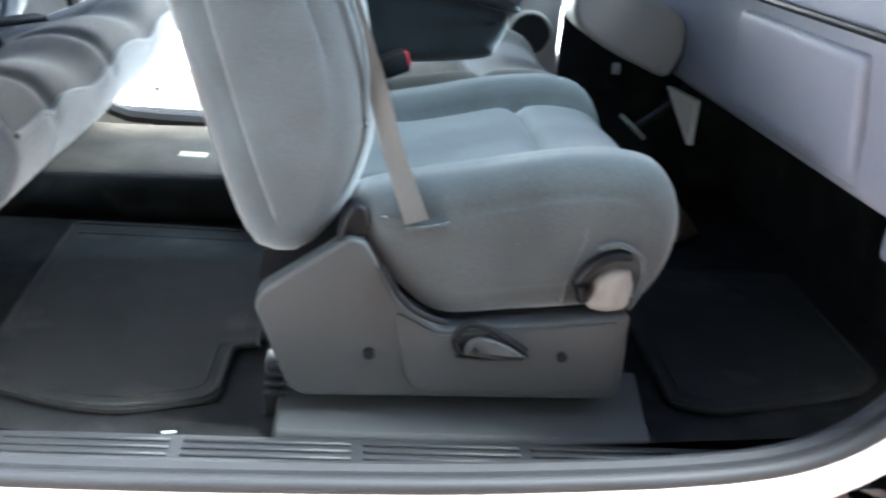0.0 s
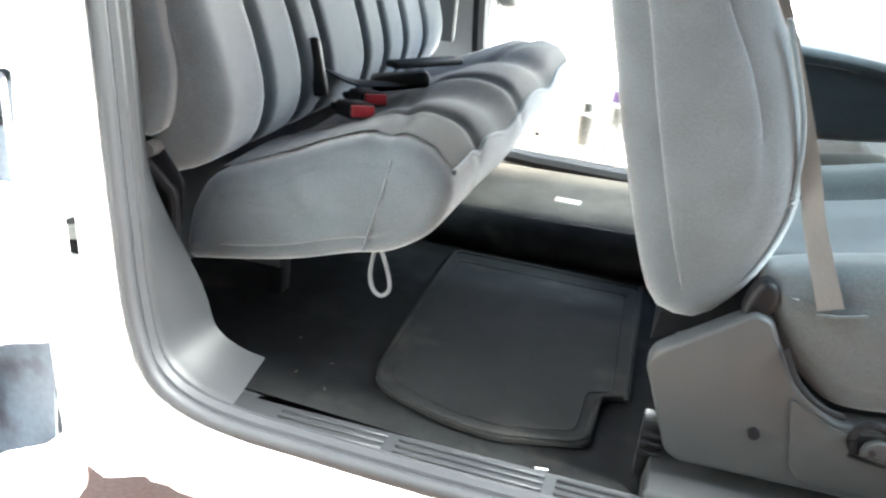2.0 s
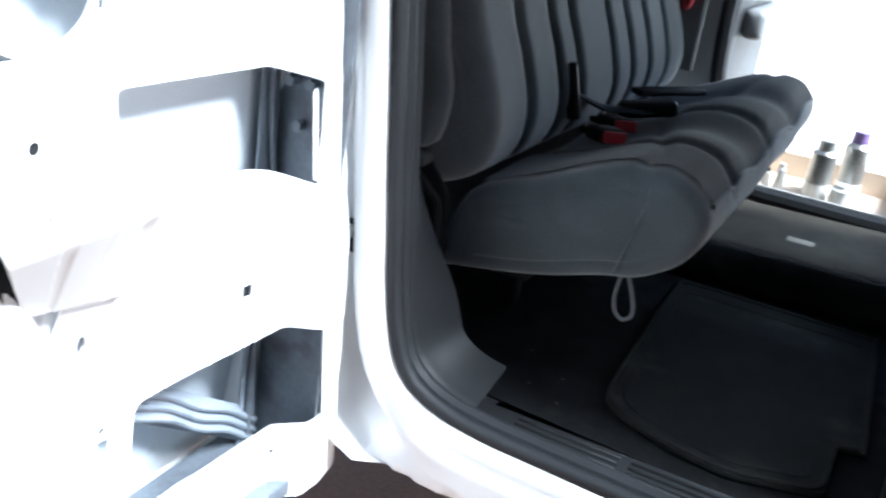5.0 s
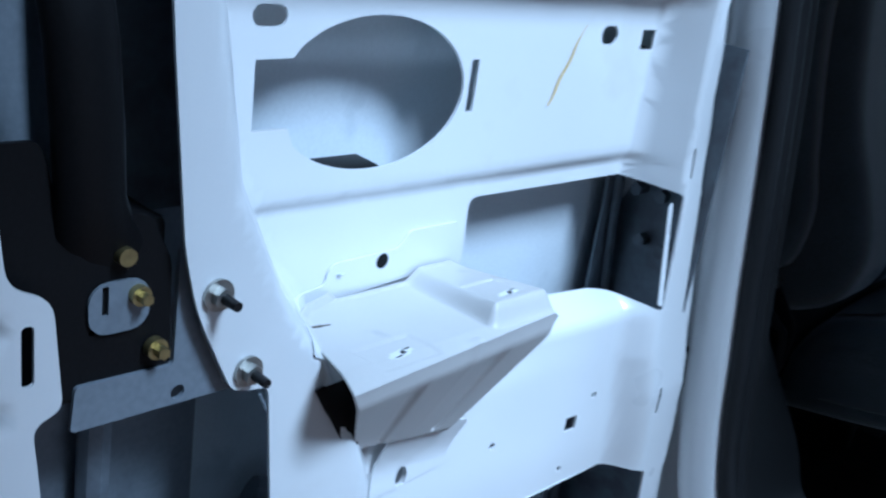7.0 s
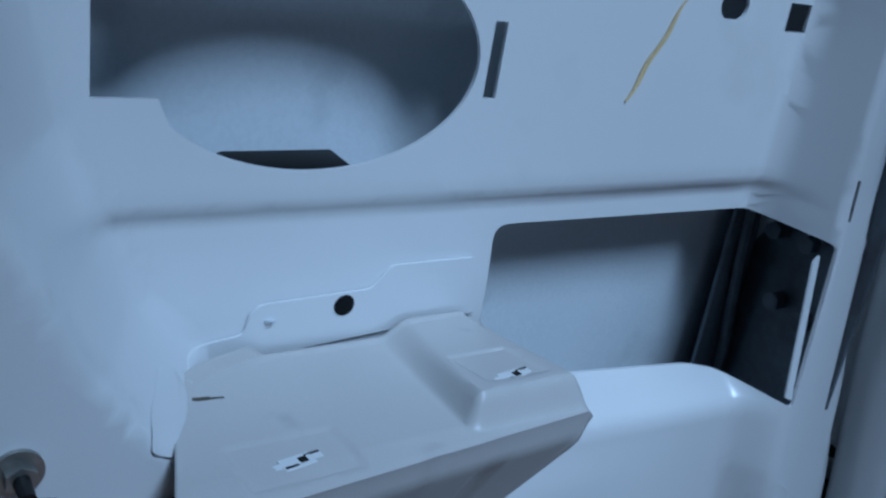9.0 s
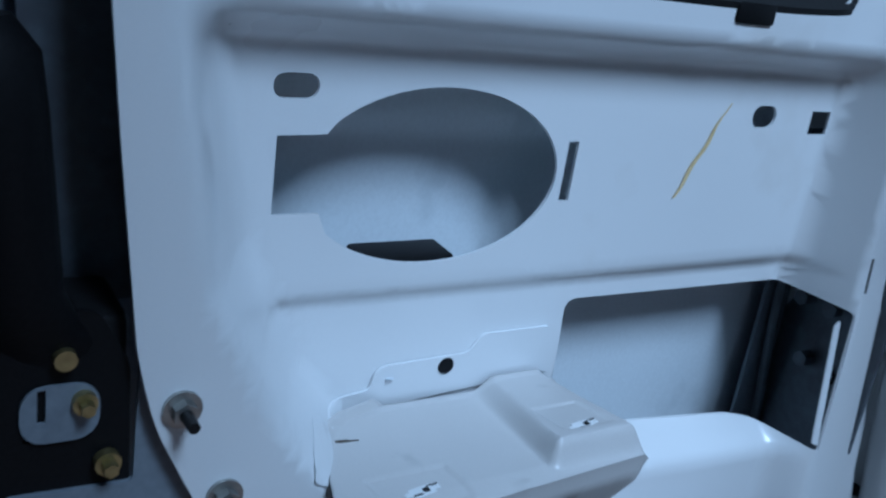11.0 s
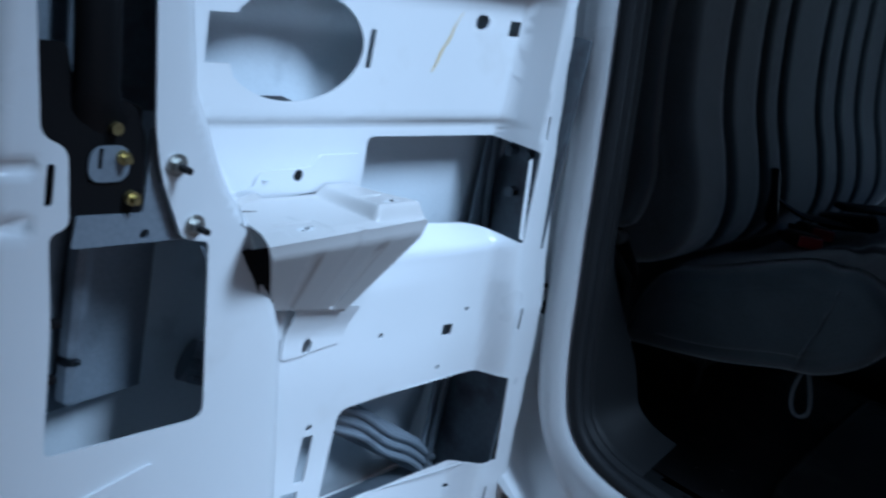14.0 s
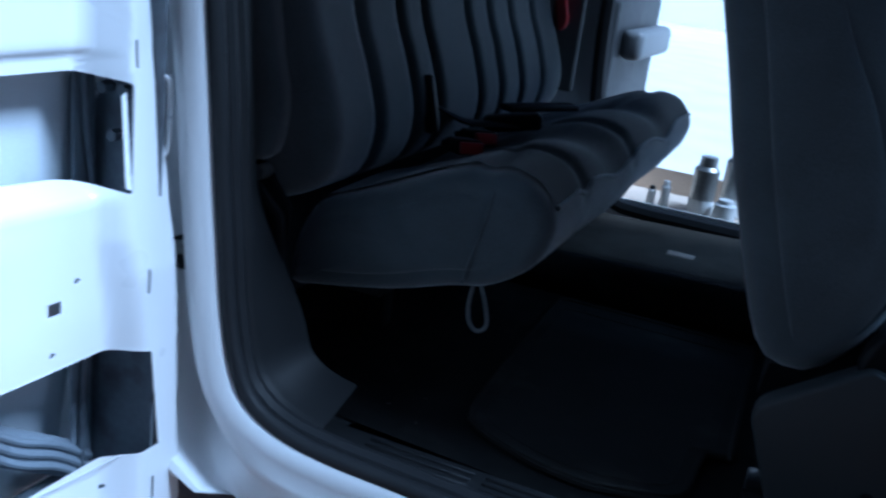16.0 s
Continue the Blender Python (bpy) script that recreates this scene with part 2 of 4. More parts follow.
def soft(profile, y0, y1, r, move=None, n=72, across=40, dome=0.0):
    """A padded body: a profile in x and z carried from y0 to y1, with rounded ends; move shifts each point."""
    ring = curve_points([(p[0], 0, p[1]) for p in profile], n, True)
    mid = sum(ring, Vector()) / n
    area = sum(a.x * b.z - b.x * a.z for a, b in zip(ring, ring[1:] + ring[:1]))
    side = 1 if area > 0 else -1
    nor = []
    for i in range(n):
        d = (ring[(i + 1) % n] - ring[i - 1]).normalized()
        nor.append(Vector((d.z, 0, -d.x)) * side)
    rows = []
    steps = [(y0 + r * (1 - math.cos(a)), r * (1 - math.sin(a))) for a in np.linspace(0, math.pi / 2, 8)]
    ys = steps + [(y, 0.0) for y in np.linspace(y0 + r, y1 - r, across)[1:-1]] + [(y0 + y1 - y, i) for y, i in steps[::-1]]
    for y, inset in ys:
        rows.append([p - q * inset + Vector((0, y, 0)) for p, q in zip(ring, nor)])
    # close the ends with shrinking rings
    def cap(row, out):
        c = sum(row, Vector()) / n
        return [[c + (p - c) * s + Vector((0, out * dome * math.sqrt(1 - s * s), 0)) for p in row] for s in (0.96, 0.88, 0.75, 0.6, 0.42, 0.22, 0.06)]
    first, last = cap(rows[0], -1), cap(rows[-1], 1)
    rows = first[::-1] + rows + last
    if move:
        rows = [[Vector(move(p.x, p.y, p.z)) for p in row] for row in rows]
    bm = strip(rows, False, True)
    bmesh.ops.holes_fill(bm, edges=[e for e in bm.edges if e.is_boundary], sides=0)
    bmesh.ops.recalc_face_normals(bm, faces=bm.faces)
    return bm


def plate(outer, holes, thick, place, cut=0.0, height=None, bevel=0.0):
    """A sheet with holes: outlines in (u, v); place(u, v, w) gives the world point, height(u, v) its depth."""
    bm = bmesh.new()
    edges = []
    for loop in [outer] + list(holes):
        vs = [bm.verts.new((p[0], p[1], 0)) for p in loop]
        edges += [bm.edges.new((vs[i - 1], vs[i])) for i in range(len(vs))]
    bmesh.ops.triangle_fill(bm, edges=edges, use_beauty=True, use_dissolve=False)
    if cut:
        us, vv = [p[0] for p in outer], [p[1] for p in outer]
        for axis, lo, hi in ((0, min(us), max(us)), (1, min(vv), max(vv))):
            for k in range(1, int((hi - lo) / cut)):
                co, no = [0, 0, 0], [0, 0, 0]
                co[axis], no[axis] = lo + k * cut, 1
                bmesh.ops.bisect_plane(bm, geom=bm.verts[:] + bm.edges[:] + bm.faces[:], plane_co=co, plane_no=no, dist=1e-5)
    front = bm.faces[:]
    if thick:
        ret = bmesh.ops.extrude_face_region(bm, geom=front)
        for v in [g for g in ret["geom"] if isinstance(g, bmesh.types.BMVert)]:
            v.co.z = -thick
    for v in bm.verts:
        w = (height(v.co.x, v.co.y) if height else 0.0) + v.co.z
        v.co = Vector(place(v.co.x, v.co.y, w))
    bmesh.ops.recalc_face_normals(bm, faces=bm.faces)
    return bm


def ellipse(u, v, a, b, n=24):
    return [(u + a * math.cos(2 * math.pi * k / n), v + b * math.sin(2 * math.pi * k / n)) for k in range(n)]


def rect(u0, u1, v0, v1, r=0.0, n=4):
    if not r:
        return [(u0, v0), (u1, v0), (u1, v1), (u0, v1)]
    out = []
    for cu, cv, a0 in ((u1 - r, v1 - r, 0), (u0 + r, v1 - r, 90), (u0 + r, v0 + r, 180), (u1 - r, v0 + r, 270)):
        out += [(cu + r * math.cos(radians(a0 + 90 * k / n)), cv + r * math.sin(radians(a0 + 90 * k / n))) for k in range(n + 1)]
    return out


def rounded(pts, r, n=4):
    """The same outline with its corners rounded by r (one radius, or one for each corner)."""
    out = []
    m = len(pts)
    for i in range(m):
        a, b, c = Vector(pts[i - 1]), Vector(pts[i]), Vector(pts[(i + 1) % m])
        rr = r[i] if isinstance(r, (list, tuple)) else r
        d1, d2 = (a - b), (c - b)
        k = min(rr, d1.length * 0.45, d2.length * 0.45)
        if k < 1e-4:
            out.append(tuple(b))
            continue
        p, q = b + d1.normalized() * k, b + d2.normalized() * k
        for s in range(n + 1):
            t = s / n
            out.append(tuple(p.lerp(b, t).lerp(b.lerp(q, t), t)))
    return out


def side_prism(outline, y0, y1, bevel=0.0, seg=2):
    """An outline in x and z, from y0 to y1."""
    bm = bmesh.new()
    lo = [bm.verts.new((p[0], y0, p[1])) for p in outline]
    f = bm.faces.new(lo)
    ret = bmesh.ops.extrude_face_region(bm, geom=[f])
    for v in [g for g in ret["geom"] if isinstance(g, bmesh.types.BMVert)]:
        v.co.y = y1
    bmesh.ops.recalc_face_normals(bm, faces=bm.faces)
    if bevel:
        bmesh.ops.bevel(bm, geom=[e for e in bm.edges if e.calc_face_angle(0) > 0.5], offset=bevel, segments=seg, profile=0.5, affect="EDGES")
    return bm


# ---- ground and surroundings ----
GROUND = -0.62
ground = part("ground", plate([(-40, -40), (40, -40), (40, 40), (-40, 40)], [], 0.0, lambda u, v, w: (u, v, GROUND)), CONCRETE)
tagged(ground, "brown-grey concrete driveway under the truck", "driveway", kind="structure")

pavement = part("pavement", box(-6.0, 30, 2.2, 30, GROUND - 0.02, GROUND + 0.012), PALE)
tagged(pavement, "pale sunlit concrete beyond the truck", "pavement", kind="structure")
# unseen wall, added to keep near-side sky light out of the cab
wall_shade = part("wall_shade", box(-6.4, 4.0, -2.9, -2.7, GROUND, 3.4), DARKWALL)
tagged(wall_shade, "unseen dark wall added to block sky light from the near side", "wall", kind="structure")
footwell = part("wall_footwell", box(0.47, 0.95, 1.392, 1.41, -0.02, 0.62), CARPET)
tagged(footwell, "dark carpeted side of the driver's footwell", "wall", kind="structure")
# unseen overhead boards, added so light falls off towards the door's free edge
eave = part("ceiling_shade", box(-2.6, 4.0, -2.7, -0.74, 2.0, 2.12), DARKWALL)
tagged(eave, "unseen dark boards added overhead to shade the door's free edge", "eave", kind="structure")
wall_garage = part("wall_garage", box(-6.6, -6.4, -4.0, 9.2, GROUND, 2.8), DARKWALL)
tagged(wall_garage, "dark board wall at the back of the garage", "wall", kind="structure")

# unseen side walls and ceiling, added to shade the garage floor and cabinet
for name, dims in (("wall_garage_side", (-6.4, -2.7, -3.4, -3.2)), ("wall_garage_far", (-6.4, -2.7, 9.0, 9.2))):
    tagged(part(name, box(*dims, GROUND, 2.4), DARKWALL), "unseen dark side wall added to shade the garage", "wall", kind="structure")
tagged(part("ceiling_garage", box(-6.6, -2.7, -3.4, 9.2, 2.4, 2.5), DARKWALL), "unseen dark garage ceiling added to half shade the cabinet", "ceiling", kind="structure")

# dark sheet over the concrete, standing in for shade inside the garage
tagged(part("floor_garage", box(-6.4, -2.0, -2.7, 2.19, GROUND - 0.02, GROUND + 0.008), SHADEFLOOR), "blotchy garage floor behind the truck, coloured dark for its shade", "floor", kind="structure")

cabinet = thing("storage_cabinet", (-4.4, 0.35, GROUND + 0.008), "beige panelled storage cabinet on a dark plinth", "cabinet")
part("plinth", box(-4.75, -4.06, -0.4, 1.3, GROUND + 0.008, -0.5, 0.005), DARKWALL, cabinet)
part("body", box(-4.8, -4.03, -0.4, 1.3, -0.5, 0.3, 0.006), BEIGE, cabinet)
for y in (-0.4, 0.167, 0.734):
    for z0, z1 in ((-0.49, -0.24), (-0.225, 0.29)):
        part("door", box(-4.03, -4.01, y + 0.008, y + 0.559, z0, z1, 0.004), BEIGE, cabinet)
part("knob", rod((-4.01, 0.13, 0.22), (-3.985, 0.13, 0.22), 0.012), STEEL, cabinet)

# ---- cab shell ----
SEAL = [(-0.905, 1.22), (-0.882, 0.80), (-0.858, 0.594), (-0.843, 0.468), (-0.831, 0.357), (-0.821, 0.281), (-0.810, 0.194), (-0.788, 0.100), (-0.756, 0.060), (-0.708, 0.038),
        (-0.64, 0.028), (-0.578, 0.025), (-0.36, 0.018), (-0.1, 0.018), (0.17, 0.024), (0.44, 0.045), (0.575, 0.08), (0.66, 0.15), (0.72, 0.27), (0.76, 0.6), (0.60, 1.0), (0.36, 1.22)]
seal_line = curve_points([(x, 0, z) for x, z in SEAL], 150)


def swept(section, line=None, groove=False):
    """A section of (outward offset, y) carried round the door opening."""
    line = line or seal_line
    rows = []
    for i, p in enumerate(line):
        d = (line[min(i + 1, len(line) - 1)] - line[max(i - 1, 0)]).normalized()
        out = Vector((d.z, 0, -d.x))           # away from the opening
        k = smooth(0.03, 0.09, p.z) if groove else 1.0
        row = []
        for o, y in section:
            y = y * k if groove and 0.055 < o < 0.152 else y
            q = p + out * o + Vector((0, y, 0))
            under = max(0.0, -0.08 - q.z) if groove else 0.0     # the rocker turns under the cab
            row.append(q + Vector((0, 1.2 * under, under)))
        rows.append(row)
    bm = strip(rows)
    bmesh.ops.recalc_face_normals(bm, faces=bm.faces)
    return bm


jamb_section = curve_points([(o, y, 0) for o, y in ((-0.004, 0.035), (0.006, 0.012), (0.03, 0.004), (0.05, 0.008), (0.066, 0.03), (0.075, 0.07), (0.10, 0.085),
                                                    (0.13, 0.078), (0.145, 0.04), (0.15, 0.0), (0.165, -0.014), (0.30, -0.02), (0.42, 0.01))], 44)
jamb = part("wall_side", swept([(p.x, p.y) for p in jamb_section], None, True), WHITE)
tagged(jamb, "glossy white painted door jamb, pillar and rocker panel", "body side", kind="structure")

truck_floor = part("floor", box(-1.02, 0.95, 0.1, 1.44, -0.06, 0.0, 0.004), CARPET)
tagged(truck_floor, "dark grey carpeted cab floor with lint", "floor", kind="structure")
rear = part("wall_rear", box(-1.06, -1.02, -0.0 + 0.09, 1.46, -0.1, 1.28), TRIM)
tagged(rear, "grey trimmed rear wall of the cab", "wall", kind="structure")
toe = part("wall_front", box(0.95, 1.0, 0.06, 1.46, -0.1, 0.9), CARPET)
tagged(toe, "dark carpeted toe board under the dashboard", "wall", kind="structure")
roof = part("ceiling", box(-1.06, 0.40, -0.01, 1.46, 1.24, 1.29, 0.01), TRIM)
tagged(roof, "grey cab headliner", "ceiling", kind="structure")
quarter = part("wall_quarter", side_prism([(-1.02, -0.02), (-0.905, -0.02), (-0.905, 0.35), (-0.905, 0.62), (-0.92, 1.24), (-1.02, 1.24)], 0.12, 0.16, 0.004), TRIM)
tagged(quarter, "blue-grey plastic quarter trim beside the bench", "trim", kind="structure")
hump = part("tunnel", soft([(-0.98, -0.03), (-0.98, 0.075), (-0.55, 0.085), (0.55, 0.10), (0.6, -0.03)], 0.95, 1.40, 0.05, across=8), HUMP)
tagged(hump, "worn brown-grey carpet on the raised far side of the floor", "floor hump", kind="structure")
ridge = part("trim_ridge", tube([(-0.98, 0.965, 0.025), (-0.6, 0.965, 0.032), (-0.2, 0.968, 0.045), (0.2, 0.975, 0.048)], 0.050, 40), CARPET)
tagged(ridge, "dark rolled carpet edge along the floor hump", "trim", kind="structure")
paper = part("label_patch", box(-0.405, -0.345, 1.10, 1.135, 0.086, 0.0905, 0.001), CARD)
tagged(paper, "small pale label stuck on the floor hump", "label")

seal = part("trim_seal", tube([p + Vector((0.004, 0.022, 0)) for p in seal_line[::3]], 0.0115, 150, 10, up=(0, 1, 0)), RUBBER)
tagged(seal, "black rubber weather seal round the door opening", "seal", kind="structure")
seal2 = part("trim_seal_lip", swept([(-0.004, 0.03), (-0.012, 0.034), (-0.016, 0.044), (-0.012, 0.056), (-0.004, 0.058)]), RUBBER)
tagged(seal2, "black rubber lip of the weather seal", "seal", kind="structure")
upper = [p for p in seal_line if p.x < -0.665 and p.z < 1.23]
rows = []
for i, p in enumerate(upper):
    d = (upper[min(i + 1, len(upper) - 1)] - upper[max(i - 1, 0)]).normalized()
    away, k = Vector((d.z, 0, -d.x)), smooth(0.12, 0.34, p.z)
    rows.append([p + away * o + Vector((0, y, 0)) for o, y in ((-0.003, 0.05), (-0.009, 0.051), (-0.014, 0.056), (-0.016, 0.066), (lerp(-0.022, -0.006, k), 0.085), (lerp(-0.045, 0.03, k), lerp(0.14, 0.15, k)))])
bm = strip(rows)
bmesh.ops.recalc_face_normals(bm, faces=bm.faces)
garnish = part("trim_pillar", bm, SILLP)
tagged(garnish, "blue-grey plastic pillar garnish inside the seal", "trim", kind="structure")

# unseen pane, added to hold back sun from the seats
screen = part("window_front", side_prism([(0.40, 1.25), (1.10, 0.74), (1.105, 0.745), (0.405, 1.26)], 0.05, 1.44), SCREEN)
tagged(screen, "unseen sloping windscreen, tinted to dim the sun in the cab", "windscreen", kind="structure")

# far side of the cab, its doors standing open
FAR = [(-0.70, 1.22), (-0.71, 0.6), (-0.69, 0.30), (-0.66, 0.14), (-0.60, 0.095), (-0.4, 0.085), (0.4, 0.085), (0.6, 0.11), (0.72, 0.3), (0.76, 0.6), (0.60, 1.0), (0.36, 1.22)]
far_line = curve_points([(x, 0, z) for x, z in FAR], 90)
far_side = part("wall_far_side", swept([(0.0, 1.42), (0.02, 1.45), (0.06, 1.45), (0.10, 1.42), (0.18, 1.42), (0.20, 1.47), (0.5, 1.48), (0.6, 1.42)], far_line), WHITE)
tagged(far_side, "white painted far door opening of the cab", "body side", kind="structure")
far_seal = part("trim_far_seal", tube([p + Vector((0, 1.43, 0)) for p in far_line[::2]], 0.02, 90, 8, up=(0, 1, 0)), RUBBER)
tagged(far_seal, "black rubber seal round the far door opening", "seal", kind="structure")

far_door = thing("truck_door", (-0.72, 1.52, 0.0), "open far rear door with grey inner panel", "truck door")
part("panel", box(-0.76, -0.70, 1.52, 2.10, -0.02, 0.60, 0.02, 3), SILLP, far_door)
part("armrest", box(-0.70, -0.64, 1.60, 2.02, 0.44, 0.52, 0.02, 3), STEERP, far_door)
part("skin", box(-0.80, -0.762, 1.50, 2.14, -0.06, 0.62, 0.012, 3), WHITE, far_door)
part("window_frame", plate(rounded([(1.5, 0.62), (2.14, 0.62), (2.08, 1.18), (1.52, 1.18)], 0.03), [rounded([(1.57, 0.66), (2.06, 0.66), (2.01, 1.12), (1.58, 1.12)], 0.04)], 0.05,
                           lambda u, v, w: (-0.72 + w, u, v)), BLACK, far_door)

far_trim = part("trim_far_pillar", box(-0.835, -0.755, 1.385, 1.405, 0.36, 1.20, 0.008, 3), STEERP)
tagged(far_trim, "pale blue-grey plastic pillar trim beside the far opening", "trim", kind="structure")
# added glowing plane; stands in for the overexposed brightness outside the far door
GLOW = bpy.data.materials.new("white_glow")
GLOW.use_nodes = True
hz = GLOW.node_tree.nodes["Principled BSDF"]
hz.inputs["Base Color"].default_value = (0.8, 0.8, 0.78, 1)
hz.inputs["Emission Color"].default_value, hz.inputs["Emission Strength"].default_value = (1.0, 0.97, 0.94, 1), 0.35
backdrop = part("backdrop", box(-12, 34, 24.0, 24.1, GROUND, 9.0), GLOW)
tagged(backdrop, "glowing white backdrop standing in for the bright outdoors", "backdrop", kind="structure")

# ---- sill plate with ribs ----
sill = thing("sill_plate", (-0.1, 0.07, 0.0), "scuffed dark grey ribbed plastic sill plate", "sill plate")
part("base", soft([(-0.675, -0.03), (-0.675, 0.020), (-0.66, 0.020), (-0.62, 0.016), (0.62, 0.016), (0.66, 0.03), (0.66, -0.03)], 0.012, 0.132, 0.008, across=4, n=60), SILLP, sill)
part("lip", box(-0.68, 0.62, 0.012, 0.022, 0.0, 0.019, 0.003), SILLP, sill)
rib_ends = (-0.63, -0.457, -0.237, -0.009, 0.212, 0.42)
for a, b in zip(rib_ends, rib_ends[1:]):
    for k in range(6):
        part("rib", box(a + 0.008, b - 0.008, 0.031 + k * 0.0158, 0.0375 + k * 0.0158, 0.014, 0.0192, 0.002, 1), SILLP, sill)

kick = part("trim_step", side_prism(rounded([(-0.122, 0.0), (-0.115, 0.062), (0.385, 0.068), (0.405, 0.0)], 0.004), 0.135, 0.24, 0.004), PLASTIC)
turned_vertices = [v for v in kick.data.vertices if v.co.y < 0.19]
for v in turned_vertices:
    v.co.z = min(v.co.z, 0.022)
tagged(kick, "light grey plastic step trim under the front seat", "trim", kind="structure")

# ---- mats ----
rear_mat = [(-0.535, 0.262), (-0.50, 0.232), (-0.41, 0.196), (-0.33, 0.186), (-0.20, 0.226), (-0.196, 0.38), (-0.155, 0.39), (-0.17, 0.88), (-0.57, 0.88), (-0.565, 0.62), (-0.548, 0.31)]


def floor_mat(name, outline, label, z=0.004):
    ob = thing(name, (outline[0][0], outline[0][1], 0.0), label, "floor mat")
    sheet = part("sheet", plate(rounded(outline, 0.02), [], 0.006, lambda u, v, w: (u, v, z + 0.008 + w + 0.004 * noise.noise((u * 5, v * 5, 0))), cut=0.04), MAT, ob)
    c = (sum(p[0] for p in outline) / len(outline), sum(p[1] for p in outline) / len(outline))
    inner = [(lerp(c[0], p[0], 0.86), lerp(c[1], p[1], 0.86)) for p in outline]
    part("border", tube([(p[0], p[1], z + 0.0095) for p in [(lerp(c[0], q[0], 0.97), lerp(c[1], q[1], 0.97)) for q in rounded(outline, 0.03)]], 0.0045, 120, 8, True, 0.6), MAT, sheet)
    part("inset", tube([(p[0], p[1], z + 0.009) for p in rounded(inner, 0.02)], 0.0016, 120, 6, True, 0.5), MAT, sheet)
    return ob


floor_mat("floor_mat", rear_mat, "dusty dark grey floor mat before the rear bench")
floor_mat("floor_mat", [(0.45, 0.25), (0.52, 0.225), (0.78, 0.30), (0.84, 0.36), (0.86, 0.78), (0.47, 0.78)], "dark grey floor mat in the front footwell")
chip = part("paper_scrap", turned(box(-0.009, 0.009, -0.0018, 0.0018, 0, 0.002, 0.0006), pose(-0.254, 0.149, 0.003, 0, 0, 10)), WHITE_PL)
tagged(chip, "tiny white paper scrap lying by the sill", "scrap")

# ---- front seat ----
def front_seat_move(x, y, z):
    """Bolsters and tufts of the cushion's top."""
    if z > 0.30:
        edge = min(abs(y - 0.18), abs(y - 0.74))
        dip = 0.030 * smooth(0.06, 0.13, edge) - 0.012 * math.exp(-((edge - 0.115) / 0.012) ** 2) * -1
        roll = 0.014 * math.exp(-((x - 0.235) / 0.012) ** 2) * smooth(0.1, 0.13, edge)
        z -= (dip + roll) * smooth(0.30, 0.36, z)
    worn = smooth(0.23, 0.19, y) * smooth(0.18, 0.24, z) * smooth(0.40, 0.34, z)
    y += 0.0016 * worn * noise.noise((x * 9, z * 30, 2))
    z += 0.004 * noise.noise((x * 9, y * 9, z * 9))
    return (x, y, z)


seat = thing("front_seat", (0.1, 0.45, 0.0), "blue-grey velour front seat with worn side and grey plastic shield", "car seat")
part("cushion", soft([(-0.03, 0.30), (0.0, 0.24), (0.035, 0.203), (0.093, 0.168), (0.2, 0.178), (0.335, 0.196), (0.374, 0.222), (0.396, 0.285), (0.392, 0.339), (0.362, 0.383), (0.31, 0.396), (0.257, 0.394),
                      (0.187, 0.383), (0.05, 0.352), (-0.02, 0.333)], 0.172, 0.75, 0.045, front_seat_move, across=60, dome=0.006), VELOUR_SIDE, seat)
part("side_seam", tube([(0.243, 0.186, 0.372), (0.254, 0.1735, 0.350), (0.266, 0.1675, 0.305), (0.258, 0.1665, 0.265), (0.249, 0.1690, 0.233), (0.250, 0.176, 0.203)], 0.0026, 50, 6), VELOUR_SIDE, seat)
back = part("backrest", soft([(-0.40, 0.98), (-0.375, 0.90), (-0.33, 0.78), (-0.277, 0.608), (-0.242, 0.481), (-0.196, 0.335), (-0.163, 0.256), (-0.13, 0.236), (-0.085, 0.245), (-0.035, 0.31), (-0.008, 0.40), (-0.018, 0.49),
                       (-0.052, 0.585), (-0.10, 0.67), (-0.16, 0.80), (-0.22, 0.95), (-0.28, 1.03), (-0.36, 1.03)], 0.19, 0.75, 0.05, None, across=24, dome=0.012), VELOUR, seat)
part("piping", tube([(-0.072, 0.205, 0.63), (-0.030, 0.205, 0.52), (-0.020, 0.206, 0.44), (-0.022, 0.206, 0.39), (-0.045, 0.206, 0.325), (-0.085, 0.208, 0.268)], 0.0035, 50, 8), VELOUR_BLUE, back)
shield = part("side_shield", side_prism(rounded([(-0.148, 0.188), (-0.141, 0.206), (-0.032, 0.285), (-0.010, 0.278), (0.012, 0.236), (0.035, 0.200), (0.09, 0.164), (0.2, 0.176), (0.338, 0.196), (0.342, 0.085), (0.330, 0.068), (-0.085, 0.060), (-0.104, 0.072)], 0.008), 0.158, 0.20, 0.006, 3), PLASTIC, seat, "grey plastic seat side shield")
part("recess", side_prism(rounded([(0.030, 0.19), (0.09, 0.158), (0.2, 0.168), (0.325, 0.188), (0.325, 0.082), (0.07, 0.075), (0.052, 0.09)], 0.012), 0.1535, 0.16, 0.003), PLASTIC, shield)
part("frame", box(-0.10, 0.32, 0.20, 0.72, 0.04, 0.19, 0.01), BLACK_METAL, seat)
# black arc standing in for the shaded well round the lever
part("lever_well_shade", tube([(0.119, 0.151, 0.136), (0.111, 0.150, 0.152), (0.114, 0.150, 0.168), (0.128, 0.150, 0.178), (0.150, 0.150, 0.173), (0.178, 0.150, 0.157), (0.203, 0.151, 0.141)], 0.0055, 50, 8), BLACK, seat)
part("lever_ledge", tube([(0.112, 0.151, 0.130), (0.150, 0.150, 0.128), (0.196, 0.151, 0.131)], 0.003, 24, 8), BLACK_METAL, seat)
